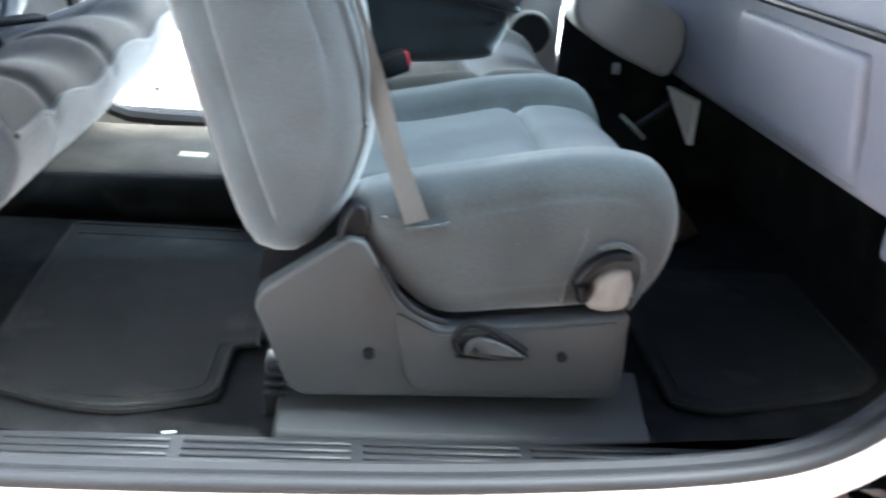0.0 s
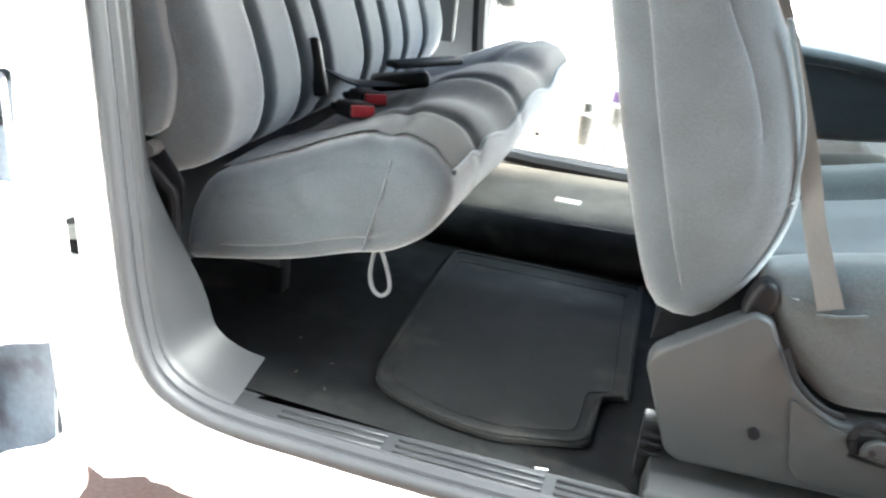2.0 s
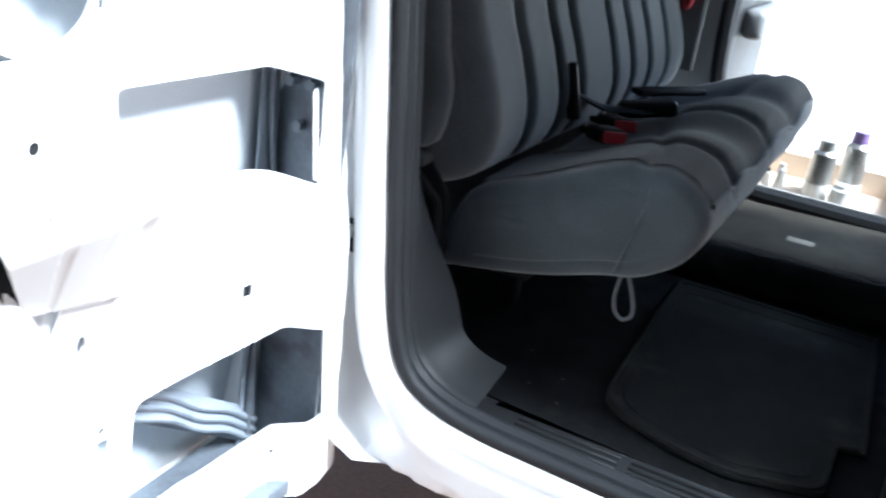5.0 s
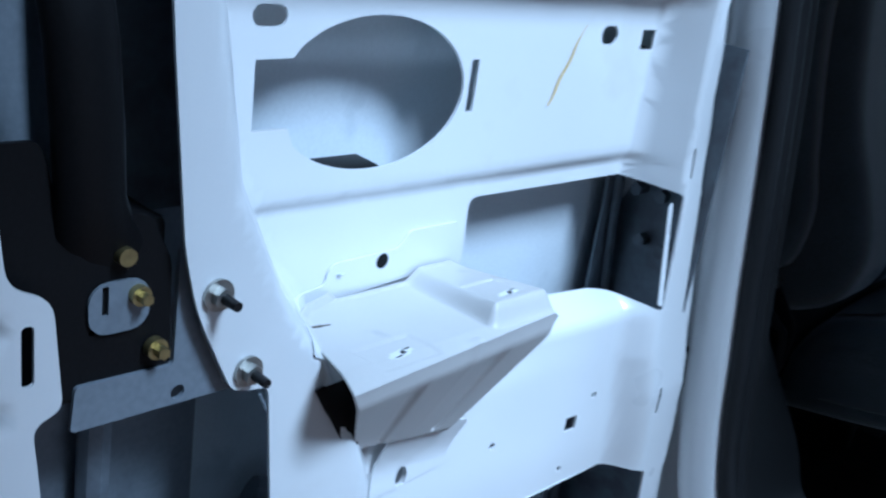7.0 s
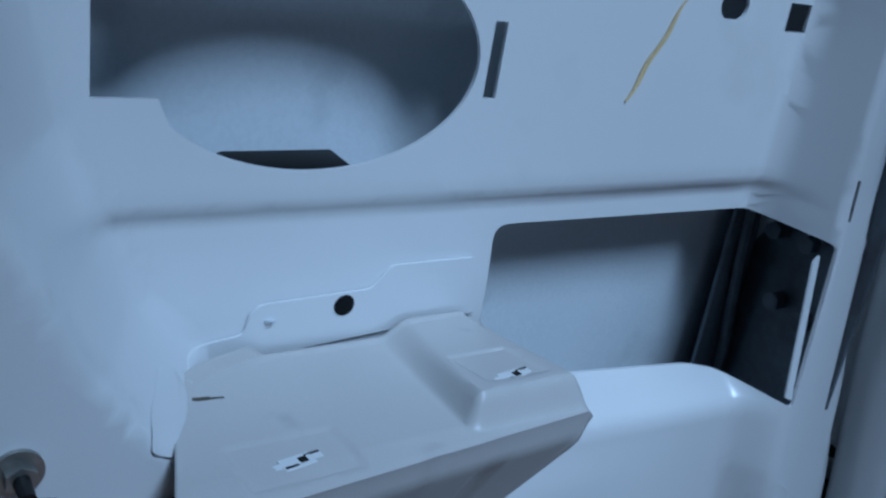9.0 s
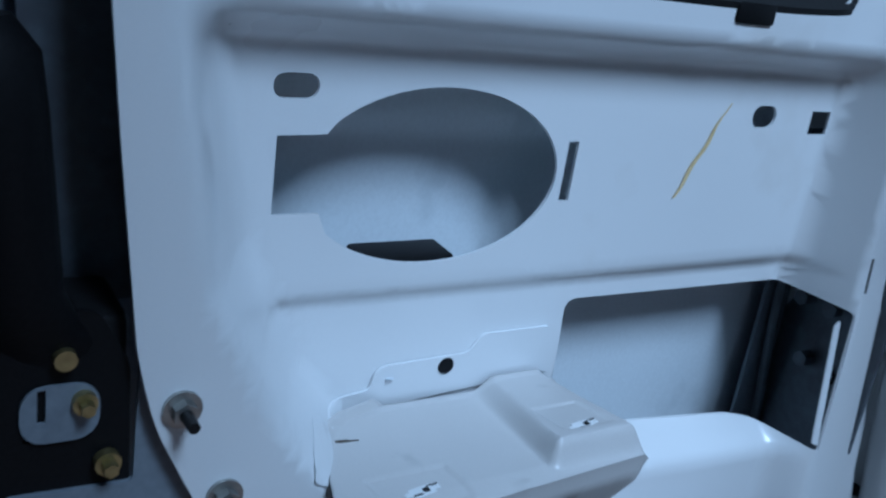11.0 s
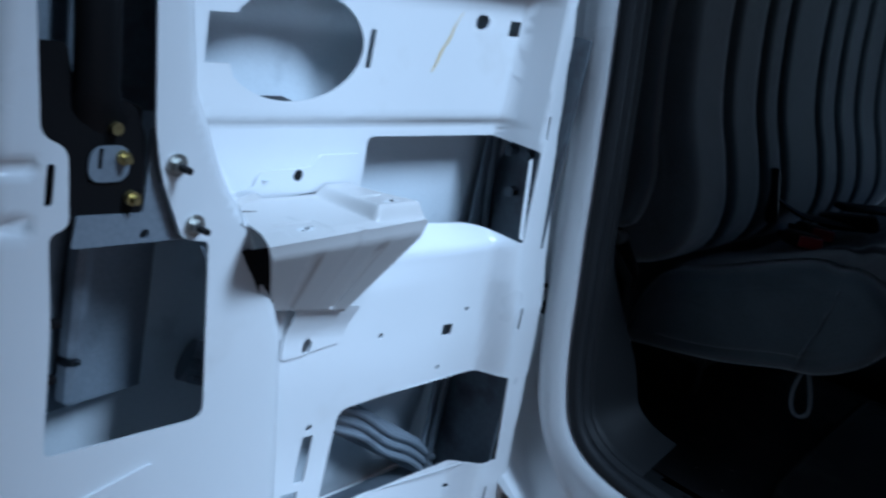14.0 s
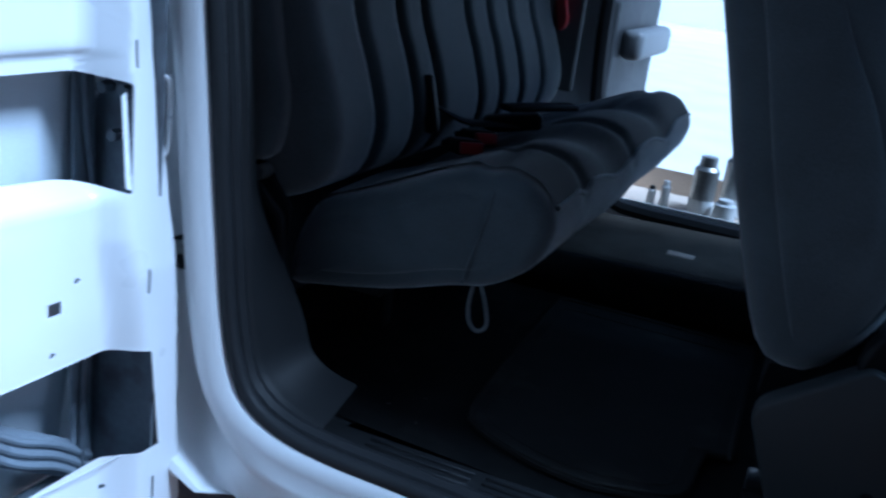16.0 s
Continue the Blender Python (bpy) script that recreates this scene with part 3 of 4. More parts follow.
lever = part("lever", side_prism(rounded([(0.121, 0.138), (0.126, 0.155), (0.142, 0.163), (0.165, 0.158), (0.187, 0.147), (0.205, 0.135), (0.188, 0.134), (0.15, 0.134)], 0.005), 0.138, 0.152, 0.004), PLASTIC, seat, "grey recliner lever")
part("lever_screw", rod((0.134, 0.134, 0.148), (0.134, 0.139, 0.148), 0.0045), BLACK, lever)
for x, z in ((0.0, 0.128), (0.253, 0.134)):
    part("screw", rod((x, 0.1505, z), (x, 0.16, z), 0.0075), BLACK, shield, "black screw head in the shield")
part("torn_foam", soft([(0.282, 0.200), (0.284, 0.236), (0.300, 0.256), (0.326, 0.258), (0.338, 0.235), (0.328, 0.200)], 0.160, 0.19, 0.012, lambda x, y, z: (x + 0.003 * noise.noise((x * 60, 0, z * 60)), y + 0.004 * noise.noise((x * 50, 3, z * 50)), z), across=4), BELT, seat, "torn pale foam of the cushion side")
# black tube painting the shadow round the torn foam
part("tear_shadow", tube([(0.272, 0.168, 0.212), (0.266, 0.166, 0.238), (0.278, 0.164, 0.262), (0.302, 0.164, 0.276), (0.326, 0.166, 0.276)], 0.012, 30, 8, False, 0.6), BLACK, seat)
part("tear_edge", tube([(0.336, 0.170, 0.20), (0.349, 0.167, 0.235), (0.343, 0.165, 0.272), (0.312, 0.164, 0.291), (0.285, 0.165, 0.284)], 0.004, 30, 8), VELOUR_SIDE, seat)
part("hinge_cover", soft([(-0.046, 0.272), (-0.044, 0.300), (-0.030, 0.322), (-0.012, 0.318), (-0.006, 0.296), (-0.020, 0.276)], 0.172, 0.21, 0.010, across=4), BLACK, seat)
# black tube drawing the shadowed gap between cushion and shield
part("gap_shadow", tube([(0.010, 0.156, 0.250), (0.030, 0.153, 0.216), (0.049, 0.152, 0.197), (0.072, 0.152, 0.184), (0.096, 0.153, 0.178)], 0.0042, 30, 8), BLACK, seat)
# black filler standing in for shade between backrest and cushion
part("back_gap_shade", side_prism([(-0.148, 0.195), (-0.142, 0.238), (-0.09, 0.246), (-0.035, 0.30), (-0.018, 0.27)], 0.222, 0.70), BLACK, seat)
part("track", box(-0.135, -0.11, 0.19, 0.23, 0.005, 0.09, 0.004), BLACK_METAL, seat)
for k in range(3):
    part("spring_coil", rod((-0.135, 0.18, 0.05 + 0.014 * k), (-0.105, 0.18, 0.05 + 0.014 * k), 0.004), BLACK_METAL, seat)

belt = thing("seat_belt", (0.06, 0.19, 0.33), "grey-brown woven seat belt hanging beside the front seat", "seat belt")
c = curve_points([(-0.155, 0.262, 0.80), (-0.062, 0.240, 0.60), (-0.010, 0.216, 0.47), (0.010, 0.204, 0.405), (0.030, 0.184, 0.352), (0.044, 0.167, 0.318), (0.050, 0.162, 0.303)], 30)
bm = strip([[p + Vector((-0.011 - 0.004 * i / 30, 0.002, 0)), p + Vector((0.011 + 0.002 * i / 30, -0.003, 0.012 * smooth(20, 30, i)))] for i, p in enumerate(c)])
bmesh.ops.solidify(bm, geom=bm.faces[:], thickness=0.002)
part("webbing", bm, BELT, belt)
part("anchor", tube([(0.036, 0.164, 0.298), (0.060, 0.163, 0.3015), (0.092, 0.167, 0.308)], 0.0022, 20, 6), VELOUR_SIDE, belt)

buckle_f = thing("belt_buckle", (0.02, 0.72, 0.36), "red and black seat belt buckle between the front seats", "belt buckle")
part("case", turned(box(-0.03, 0.03, -0.015, 0.015, -0.02, 0.02, 0.006), pose(0.03, 0.765, 0.385, 0, -20, 20)), BLACK, buckle_f)
part("button", turned(box(0.022, 0.034, -0.012, 0.012, -0.014, 0.014, 0.004), pose(0.03, 0.765, 0.387, 0, -20, 20)), RED, buckle_f)


def centre_move(x, y, z):
    if z > 0.31:
        edge = min(abs(y - 0.76), abs(y - 1.36))
        z -= 0.022 * smooth(0.05, 0.12, edge) * smooth(0.31, 0.36, z) + 0.012 * math.exp(-((x - 0.2) / 0.012) ** 2)
    return (x, y, z)


driver_seat = thing("front_seat", (0.1, 1.06, 0.0), "grey-brown velour driver's seat cushion", "car seat")
part("cushion", soft([(-0.03, 0.28), (0.093, 0.16), (0.335, 0.196), (0.39, 0.285), (0.387, 0.339), (0.34, 0.378), (0.25, 0.384), (0.05, 0.355), (-0.02, 0.33)], 0.765, 1.36, 0.04, centre_move, across=40), VELOUR_TOP, driver_seat)
part("frame", box(-0.08, 0.32, 0.80, 1.32, 0.07, 0.19, 0.01), BLACK_METAL, driver_seat)
arm = thing("armrest", (0.1, 0.93, 0.37), "teal-grey padded armrest folded down between the seats", "armrest")
part("pad", soft([(-0.12, 0.40), (-0.10, 0.50), (0.0, 0.512), (0.15, 0.503), (0.235, 0.485), (0.25, 0.46), (0.235, 0.42), (0.20, 0.388), (0.0, 0.37)], 0.84, 1.02, 0.03, None, across=8), VELOUR_BLUE, arm)
part("lid", soft([(-0.12, 0.505), (-0.10, 0.53), (0.05, 0.535), (0.20, 0.52), (0.26, 0.495), (0.25, 0.48), (0.1, 0.505)], 0.83, 1.03, 0.015, None, across=8), VELOUR, arm)

# ---- rear bench ----
bench = thing("rear_bench", (-0.65, 0.78, 0.0), "grey velour rear bench seat with stained brown top", "bench seat")
side_profile = [(-0.84, 0.165), (-0.838, 0.22), (-0.825, 0.262), (-0.797, 0.30), (-0.71, 0.335), (-0.60, 0.385), (-0.54, 0.400), (-0.485, 0.392), (-0.452, 0.36), (-0.447, 0.325), (-0.468, 0.275), (-0.52, 0.238), (-0.58, 0.222), (-0.68, 0.188), (-0.80, 0.165)]


def bench_move(x, y, z):
    """Hollows for two places and folds across the top; the underside rises towards the far end."""
    k = smooth(0.25, 0.36, z)
    z -= k * (0.020 * math.exp(-((y - 0.62) / 0.10) ** 2) + 0.018 * math.exp(-((y - 1.05) / 0.08) ** 2))
    z -= k * 0.008 * math.exp(-((x + 0.60 - 0.05 * math.sin(6 * y)) / 0.014) ** 2)
    z -= k * 0.010 * math.exp(-((y - 0.80 + 0.25 * (x + 0.65)) / 0.02) ** 2) + k * 0.010 * math.exp(-((y - 0.46 + 0.3 * (x + 0.65)) / 0.018) ** 2)
    wrinkle = smooth(0.26, 0.22, y) * smooth(-0.50, -0.60, x) * smooth(0.2, 0.3, z)
    y += 0.0015 * wrinkle * math.sin(95 * x + 14 * noise.noise((x * 8, z * 8, 1)))
    x += 0.006 * noise.noise((x * 6, y * 5, z * 6))
    z += 0.006 * noise.noise((x * 7 + 4, y * 5, z * 6))
    return (x, y, z)


bench_cushion = part("cushion", soft(side_profile, 0.215, 1.38, 0.03, bench_move, across=90, dome=0.008), VELOUR, bench)
top_line = [(-0.80, 0.303), (-0.71, 0.339), (-0.60, 0.389), (-0.54, 0.404), (-0.485, 0.396), (-0.455, 0.366)]
tl = curve_points([(x, 0, z) for x, z in top_line], 40)
bm = strip([[Vector(bench_move(p.x, y, p.z)) + Vector((0.0005, 0, 0.0022)) for p in tl] for y in np.linspace(0.25, 1.35, 90)])
part("seat_cover", bm, VELOUR_TOP, bench_cushion, "worn grey-brown velour seat top")
part("side_seam", tube([Vector(bench_move(x, y, z)) for x, y, z in ((-0.535, 0.232, 0.396), (-0.532, 0.2145, 0.37), (-0.535, 0.2085, 0.33), (-0.545, 0.2085, 0.28), (-0.555, 0.2155, 0.24))], 0.0022, 40, 6), VELOUR, bench_cushion)
part("front_welt", tube([Vector(bench_move(-0.4535, y, 0.366)) + Vector((0.002, 0, 0.0)) for y in np.linspace(0.25, 1.34, 30)], 0.004, 90, 8), VELOUR, bench_cushion)
part("base_pan", box(-0.83, -0.70, 0.260, 1.36, 0.160, 0.182, 0.006), BLACK_METAL, bench)
for y in (0.52, 0.90, 1.30):
    part("leg", box(-0.83, -0.80, y - 0.02, y + 0.02, 0.0, 0.16, 0.004), BLACK_METAL, bench)


def back_move(x, y, z):
    """Upright channels of the bench back."""
    front = smooth(-0.93, -0.84, x)
    for yc in (0.36, 0.50, 0.60, 0.80, 0.92, 1.05, 1.20):
        x -= front * 0.022 * math.exp(-((y - yc - 0.02 * (z - 0.4)) / 0.012) ** 2)
    return (x, y, z)


part("backrest", soft([(-1.01, 0.30), (-0.90, 0.285), (-0.835, 0.30), (-0.79, 0.335), (-0.776, 0.40), (-0.798, 0.48), (-0.83, 0.56), (-0.855, 0.68), (-0.875, 0.84), (-0.90, 0.95), (-0.94, 0.99), (-1.01, 0.99)], 0.20, 1.38, 0.04, back_move, across=150, dome=0.004), VELOUR, bench)
part("side_bolster", soft([(-0.99, 0.352), (-0.90, 0.352), (-0.855, 0.365), (-0.842, 0.44), (-0.86, 0.52), (-0.885, 0.66), (-0.91, 0.9), (-0.99, 0.95)], 0.165, 0.215, 0.018, None, across=4), VELOUR, bench)

bracket = thing("seat_bracket", (-0.87, 0.18, 0.1), "black steel folding bracket at the end of the bench", "bracket")
part("plate", side_prism(rounded([(-0.895, 0.09), (-0.865, 0.10), (-0.822, 0.24), (-0.822, 0.29), (-0.87, 0.35), (-0.90, 0.35)], 0.01), 0.185, 0.195, 0.003), BLACK, bracket)
part("arm", tube([(-0.893, 0.178, 0.325), (-0.875, 0.176, 0.315), (-0.845, 0.176, 0.288), (-0.832, 0.176, 0.268), (-0.830, 0.176, 0.16), (-0.85, 0.176, 0.12)], 0.008, 50, 8), BLACK, bracket)
part("link", tube([(-0.888, 0.172, 0.30), (-0.872, 0.170, 0.285), (-0.862, 0.170, 0.265), (-0.862, 0.17, 0.23)], 0.007, 30, 8), STEEL, bracket)
part("cover", side_prism(rounded([(-0.90, 0.21), (-0.88, 0.215), (-0.83, 0.225), (-0.86, 0.11), (-0.90, 0.09)], 0.008), 0.172, 0.18, 0.003), BLACK_METAL, bracket)
part("pivot", rod((-0.868, 0.163, 0.338), (-0.868, 0.19, 0.338), 0.011, n=20), STEEL, bracket)
pull = part("pull_loop", tube([(-0.555, 0.26, 0.225), (-0.558, 0.258, 0.19), (-0.552, 0.256, 0.165), (-0.538, 0.255, 0.156), (-0.526, 0.256, 0.168), (-0.532, 0.258, 0.195), (-0.545, 0.26, 0.225)], 0.0032, 60, 8), STEERP)
tagged(pull, "grey cord pull loop hanging under the bench", "pull strap")


def buckle(at, turn, label):
    ob = thing("belt_buckle", at, label, "belt buckle", "buckles on the bench")
    m = pose(*at, 0, -8, turn)
    case = part("case", turned(box(-0.075, 0.0, -0.024, 0.024, 0.0, 0.026, 0.007, 3), m), BLACK, ob)
    part("button", turned(box(0.0, 0.011, -0.020, 0.020, 0.003, 0.023, 0.003), m), RED, case, "red release button")
    part("stalk", turned(box(-0.13, -0.07, -0.015, 0.015, 0.004, 0.016, 0.004), m), BLACK, ob)
    return ob


buckle((-0.672, 0.49, 0.352), -52, "black belt buckle with red button lying on the bench")
buckle((-0.688, 0.60, 0.350), -50, "black belt buckle with red button lying behind another")
latchplate = thing("belt_tongue", (-0.70, 0.70, 0.36), "black seat belt tongues and webbing lying on the bench", "seat belt")
part("webbing", tube([(-0.80, 0.62, 0.40), (-0.755, 0.66, 0.375), (-0.71, 0.70, 0.372), (-0.68, 0.74, 0.372)], 0.022, 40, 10, False, 0.25), BLACK, latchplate)
part("sleeve", turned(box(-0.06, 0.05, -0.022, 0.022, 0.0, 0.03, 0.01, 3), pose(-0.68, 0.74, 0.362, 0, -10, 25)), BLACK, latchplate)
part("tongue", turned(box(-0.10, 0.10, -0.018, 0.018, 0.0, 0.014, 0.005), pose(-0.70, 0.95, 0.372, 0, 0, 62)), BLACK, latchplate)
part("upright", turned(box(-0.012, 0.012, -0.02, 0.02, 0.0, 0.10, 0.006), pose(-0.765, 0.545, 0.365, -12, -14, 20)), BLACK, latchplate)

# ---- tray with cans on the far sill ----
carton = thing("cardboard_tray", (-0.42, 1.62, 0.085), "low cardboard tray holding cans on the far sill", "cardboard tray")
CX0, CX1, CY0, CY1, CZ = -0.62, -0.18, 1.44, 1.70, 0.085
part("bottom", box(CX0, CX1, CY0, CY1, CZ, CZ + 0.006), CARD, carton)
part("front", box(CX0, CX1, CY0, CY0 + 0.006, CZ + 0.006, CZ + 0.025), WHITE_PL, carton, "pale front edge")
part("back", box(CX0, CX1, CY1, CY1 + 0.006, CZ, CZ + 0.07), CARD, carton)
part("side", box(CX0 - 0.006, CX0, CY0, CY1, CZ, CZ + 0.10), CARD, carton)
part("side", box(CX1, CX1 + 0.006, CY0, CY1, CZ, CZ + 0.10), CARD, carton)
stand = part("shelf_board", box(-0.75, 0.3, 1.47, 1.95, 0.055, 0.085, 0.003), CARD)
tagged(stand, "low board outside the far sill under the tray", "board")
for x in (-0.70, 0.18):
    tagged(part("trestle", box(x, x + 0.08, 1.55, 1.90, GROUND, 0.055, 0.004), DARKWALL), "dark trestle carrying the board", "trestle", "trestles under the board")


def spray_can(at, r, h, body, cap, label):
    ob = thing("spray_can", at, label, "can", "cans in the tray")
    x, y, z = at
    can = part("body", join(rod((x, y, z), (x, y, z + h * 0.78), r, n=28), rod((x, y, z + h * 0.78), (x, y, z + h * 0.84), r, r * 0.7, 28)), body, ob)
    part("cap", rod((x, y, z + h * 0.84), (x, y, z + h), r * 0.72, r * 0.66, 24), cap, can)
    part("band", rod((x, y, z + 0.004), (x, y, z + h * 0.28), r * 1.015, n=28), WHITE_PL, can)
    return ob


spray_can((-0.40, 1.52, 0.091), 0.032, 0.155, STEEL, STEEL, "grey metal can with white band in the tray")
spray_can((-0.33, 1.58, 0.091), 0.032, 0.185, STEEL, PURPLE, "silver spray can with purple cap in the tray")
spray_can((-0.335, 1.49, 0.091), 0.028, 0.06, WHITE_PL, WHITE_PL, "short white tub with steel rim in the tray")
spray_can((-0.49, 1.50, 0.091), 0.012, 0.075, WHITE_PL, WHITE_PL, "small white pump bottle in the tray")
spray_can((-0.525, 1.50, 0.091), 0.011, 0.055, WHITE_PL, BLACK, "small white bottle with black cap in the tray")

# ---- dashboard ----
dash = thing("dashboard", (0.7, 0.7, 0.35), "blue-grey plastic dashboard with glove box, lightened for lens haze", "dashboard")
dash_body = part("body", soft([(0.95, 0.36), (0.74, 0.345), (0.655, 0.35), (0.625, 0.375), (0.618, 0.45), (0.605, 0.53), (0.60, 0.60), (0.625, 0.66), (0.70, 0.70), (0.95, 0.74)], 0.06, 1.38, 0.03, None, across=12), DASH, dash)
part("glove_box", soft([(0.635, 0.385), (0.608, 0.395), (0.598, 0.47), (0.592, 0.525), (0.60, 0.545), (0.64, 0.54)], 0.20, 0.62, 0.012, None, across=4), DASH, dash_body)
part("trim_line", tube([(0.594, 0.10, 0.572), (0.592, 0.5, 0.572), (0.592, 1.0, 0.572), (0.594, 1.34, 0.572)], 0.006, 40, 8), BLACK, dash)
part("lower_panel", box(0.69, 0.72, 0.16, 0.22, 0.27, 0.35, 0.01), DASH, dash)
column = thing("steering_column", (0.45, 1.02, 0.45), "light grey steering column cover and wheel", "steering column")
part("shroud", soft([(0.385, 0.50), (0.40, 0.455), (0.45, 0.42), (0.53, 0.385), (0.60, 0.37), (0.62, 0.47), (0.50, 0.535), (0.41, 0.55)], 0.93, 1.06, 0.012, None, across=6), CREAM, column)
part("wheel", tube([(0.30 + 0.07 * math.sin(a), 1.0 + 0.19 * math.cos(a), 0.62 + 0.18 * math.sin(a)) for a in np.linspace(0, 2 * math.pi, 24, endpoint=False)], 0.015, 80, 10, True), DASH, column)
part("brace", plate(rounded([(1.024, 0.332), (0.841, 0.342), (0.840, 0.250)], 0.006), [], 0.012, lambda u, v, w: (0.64 + w, u, v)), CREAM, column)
kickp = thing("kick_panel", (0.4, 1.38, 0.2), "cream plastic kick panel with round speaker", "kick panel")
kp = part("panel", side_prism(rounded([(0.30, 0.12), (0.34, 0.62), (0.46, 0.62), (0.46, 0.36), (0.48, 0.12)], 0.02), 1.375, 1.40, 0.005), CREAM, kickp)
part("speaker", rod((0.385, 1.362, 0.365), (0.385, 1.376, 0.365), 0.05, n=32), BLACK_METAL, kp)
part("speaker_ring", tube([(0.385 + 0.052 * math.cos(a), 1.366, 0.365 + 0.052 * math.sin(a)) for a in np.linspace(0, 2 * math.pi, 16, endpoint=False)], 0.006, 40, 8, True), CREAM, kickp)
pedals = thing("brake_pedal", (0.64, 1.2, 0.0), "black pedals with worn steel edge under the dash", "pedal")
part("pad", turned(box(-0.03, 0.03, -0.04, 0.04, -0.006, 0.006, 0.004), pose(0.63, 1.22, 0.19, 0, 40, 0)), STEEL, pedals)
part("arm", tube([(0.64, 1.22, 0.19), (0.72, 1.22, 0.26), (0.78, 1.22, 0.36)], 0.010, 30, 8), BLACK_METAL, pedals)
part("stop", rod((0.60, 1.30, 0.31), (0.585, 1.30, 0.31), 0.014), CREAM, pedals)

# ---- the stripped rear door ----
door = thing("rear_door", (-0.95, -0.4, -0.13), "white rear-hinged truck door standing open, inner trim removed", "truck door")
FOLD = [(-0.15, -0.46), (0.131, -0.500), (0.294, -0.526), (0.326, -0.538), (0.42, -0.583), (0.47, -0.622), (0.555, -0.666), (0.714, -0.695), (0.9, -0.70)]
FOLD_IN = [(0.15, -0.107), (0.30, -0.132), (0.38, -0.132), (0.48, -0.101)]
FOLD_OUT = [(0.15, -0.062), (0.30, -0.090), (0.38, -0.091), (0.48, -0.078)]
PANEL, FRAME, LOW = -0.955, -0.872, -0.911


def door_depth(y, z):
    """How far the pressed inner panel stands out, across the door and up it."""
    yi = table(FOLD, z)
    h = PANEL + 0.008 * smooth(0.503, 0.518, z) - 0.004 * smooth(0.46, 0.40, z)
    low = smooth(0.395, 0.345, z)
    h = lerp(h, LOW + 0.077 * (y + 0.31) - 0.010 * smooth(0.22, 0.05, z), low)
    h = lerp(h, -0.915, smooth(0.672, 0.70, z))
    h = lerp(h, FRAME, smooth(yi + 0.055, yi, y))
    h = lerp(h, table([(0.0, -0.866), (0.25, -0.861), (0.52, -0.887), (0.9, -0.90)], z), smooth(table(FOLD_IN, z), table(FOLD_OUT, z), y))
    edge = table([(-0.13, 0.030), (0.2, 0.0), (0.45, -0.025), (0.7, -0.050), (1.2, -0.085)], z)
    h -= 0.012 * smooth(-0.828, -0.846, y) + 0.02 * smooth(edge - 0.014, edge + 0.004, y)
    # two short swages on the latch flange
    for zc in (0.497, 0.447):
        h -= 0.006 * math.exp(-((z - zc) / 0.006) ** 2) * smooth(-0.80, -0.806, y)
    h += 0.004 * math.exp(-((y + 0.33) / 0.10) ** 2) * low * smooth(0.345, 0.30, z)
    return h


outer = [(-0.848, 0.90), (-0.846, 0.694), (-0.842, 0.552), (-0.836, 0.445), (-0.831, 0.368), (-0.825, 0.10), (-0.825, -0.06), (-0.79, -0.115), (-0.70, -0.13), (-0.10, -0.13), (0.010, -0.12),
         (0.028, -0.08), (0.000, 0.2), (-0.025, 0.45), (-0.050, 0.70), (-0.065, 1.0), (-0.085, 1.20), (-0.13, 1.235), (-0.76, 1.235), (-0.82, 1.20)]
latch_hole = rounded([(-0.717, 0.711), (-0.710, 0.637), (-0.698, 0.527), (-0.688, 0.484), (-0.657, 0.42), (-0.628, 0.416), (-0.606, 0.221), (-0.776, 0.226), (-0.779, 0.354), (-0.787, 0.437), (-0.770, 0.443),
                      (-0.776, 0.511), (-0.800, 0.521), (-0.808, 0.60), (-0.819, 0.70), (-0.826, 0.88), (-0.80, 0.93), (-0.74, 0.93), (-0.722, 0.85)],
                     [0.01, 0.01, 0.01, 0.02, 0.01, 0.006, 0.016, 0.01, 0.02, 0.008, 0.012, 0.014, 0.012, 0.01, 0.01, 0.02, 0.02, 0.02, 0.02])
a0 = math.acos(-0.084 / 0.097)
speaker_hole = [(-0.603, 0.619)] + [(-0.487 + 0.097 * math.cos(a), 0.592 + 0.0595 * math.sin(a)) for a in np.linspace(a0, a0 - 2 * a0, 48)] + [(-0.602, 0.570)]
speaker_hole[1] = (speaker_hole[1][0], 0.620)
speaker_hole[-2] = (speaker_hole[-2][0], 0.570)
upper_hole = rounded([(-0.350, 0.490), (-0.10, 0.488), (-0.079, 0.482), (-0.092, 0.354), (-0.122, 0.366), (-0.153, 0.371), (-0.29, 0.377), (-0.342, 0.382)], [0.012, 0.012, 0.004, 0.004, 0.01, 0.01, 0.01, 0.01])
lower_hole = rounded([(-0.355, 0.142), (-0.288, 0.147), (-0.10, 0.150), (-0.058, 0.143), (-0.034, -0.006), (-0.07, -0.004), (-0.28, -0.012), (-0.358, -0.02)], [0.016, 0.01, 0.012, 0.004, 0.004, 0.015, 0.01, 0.012])
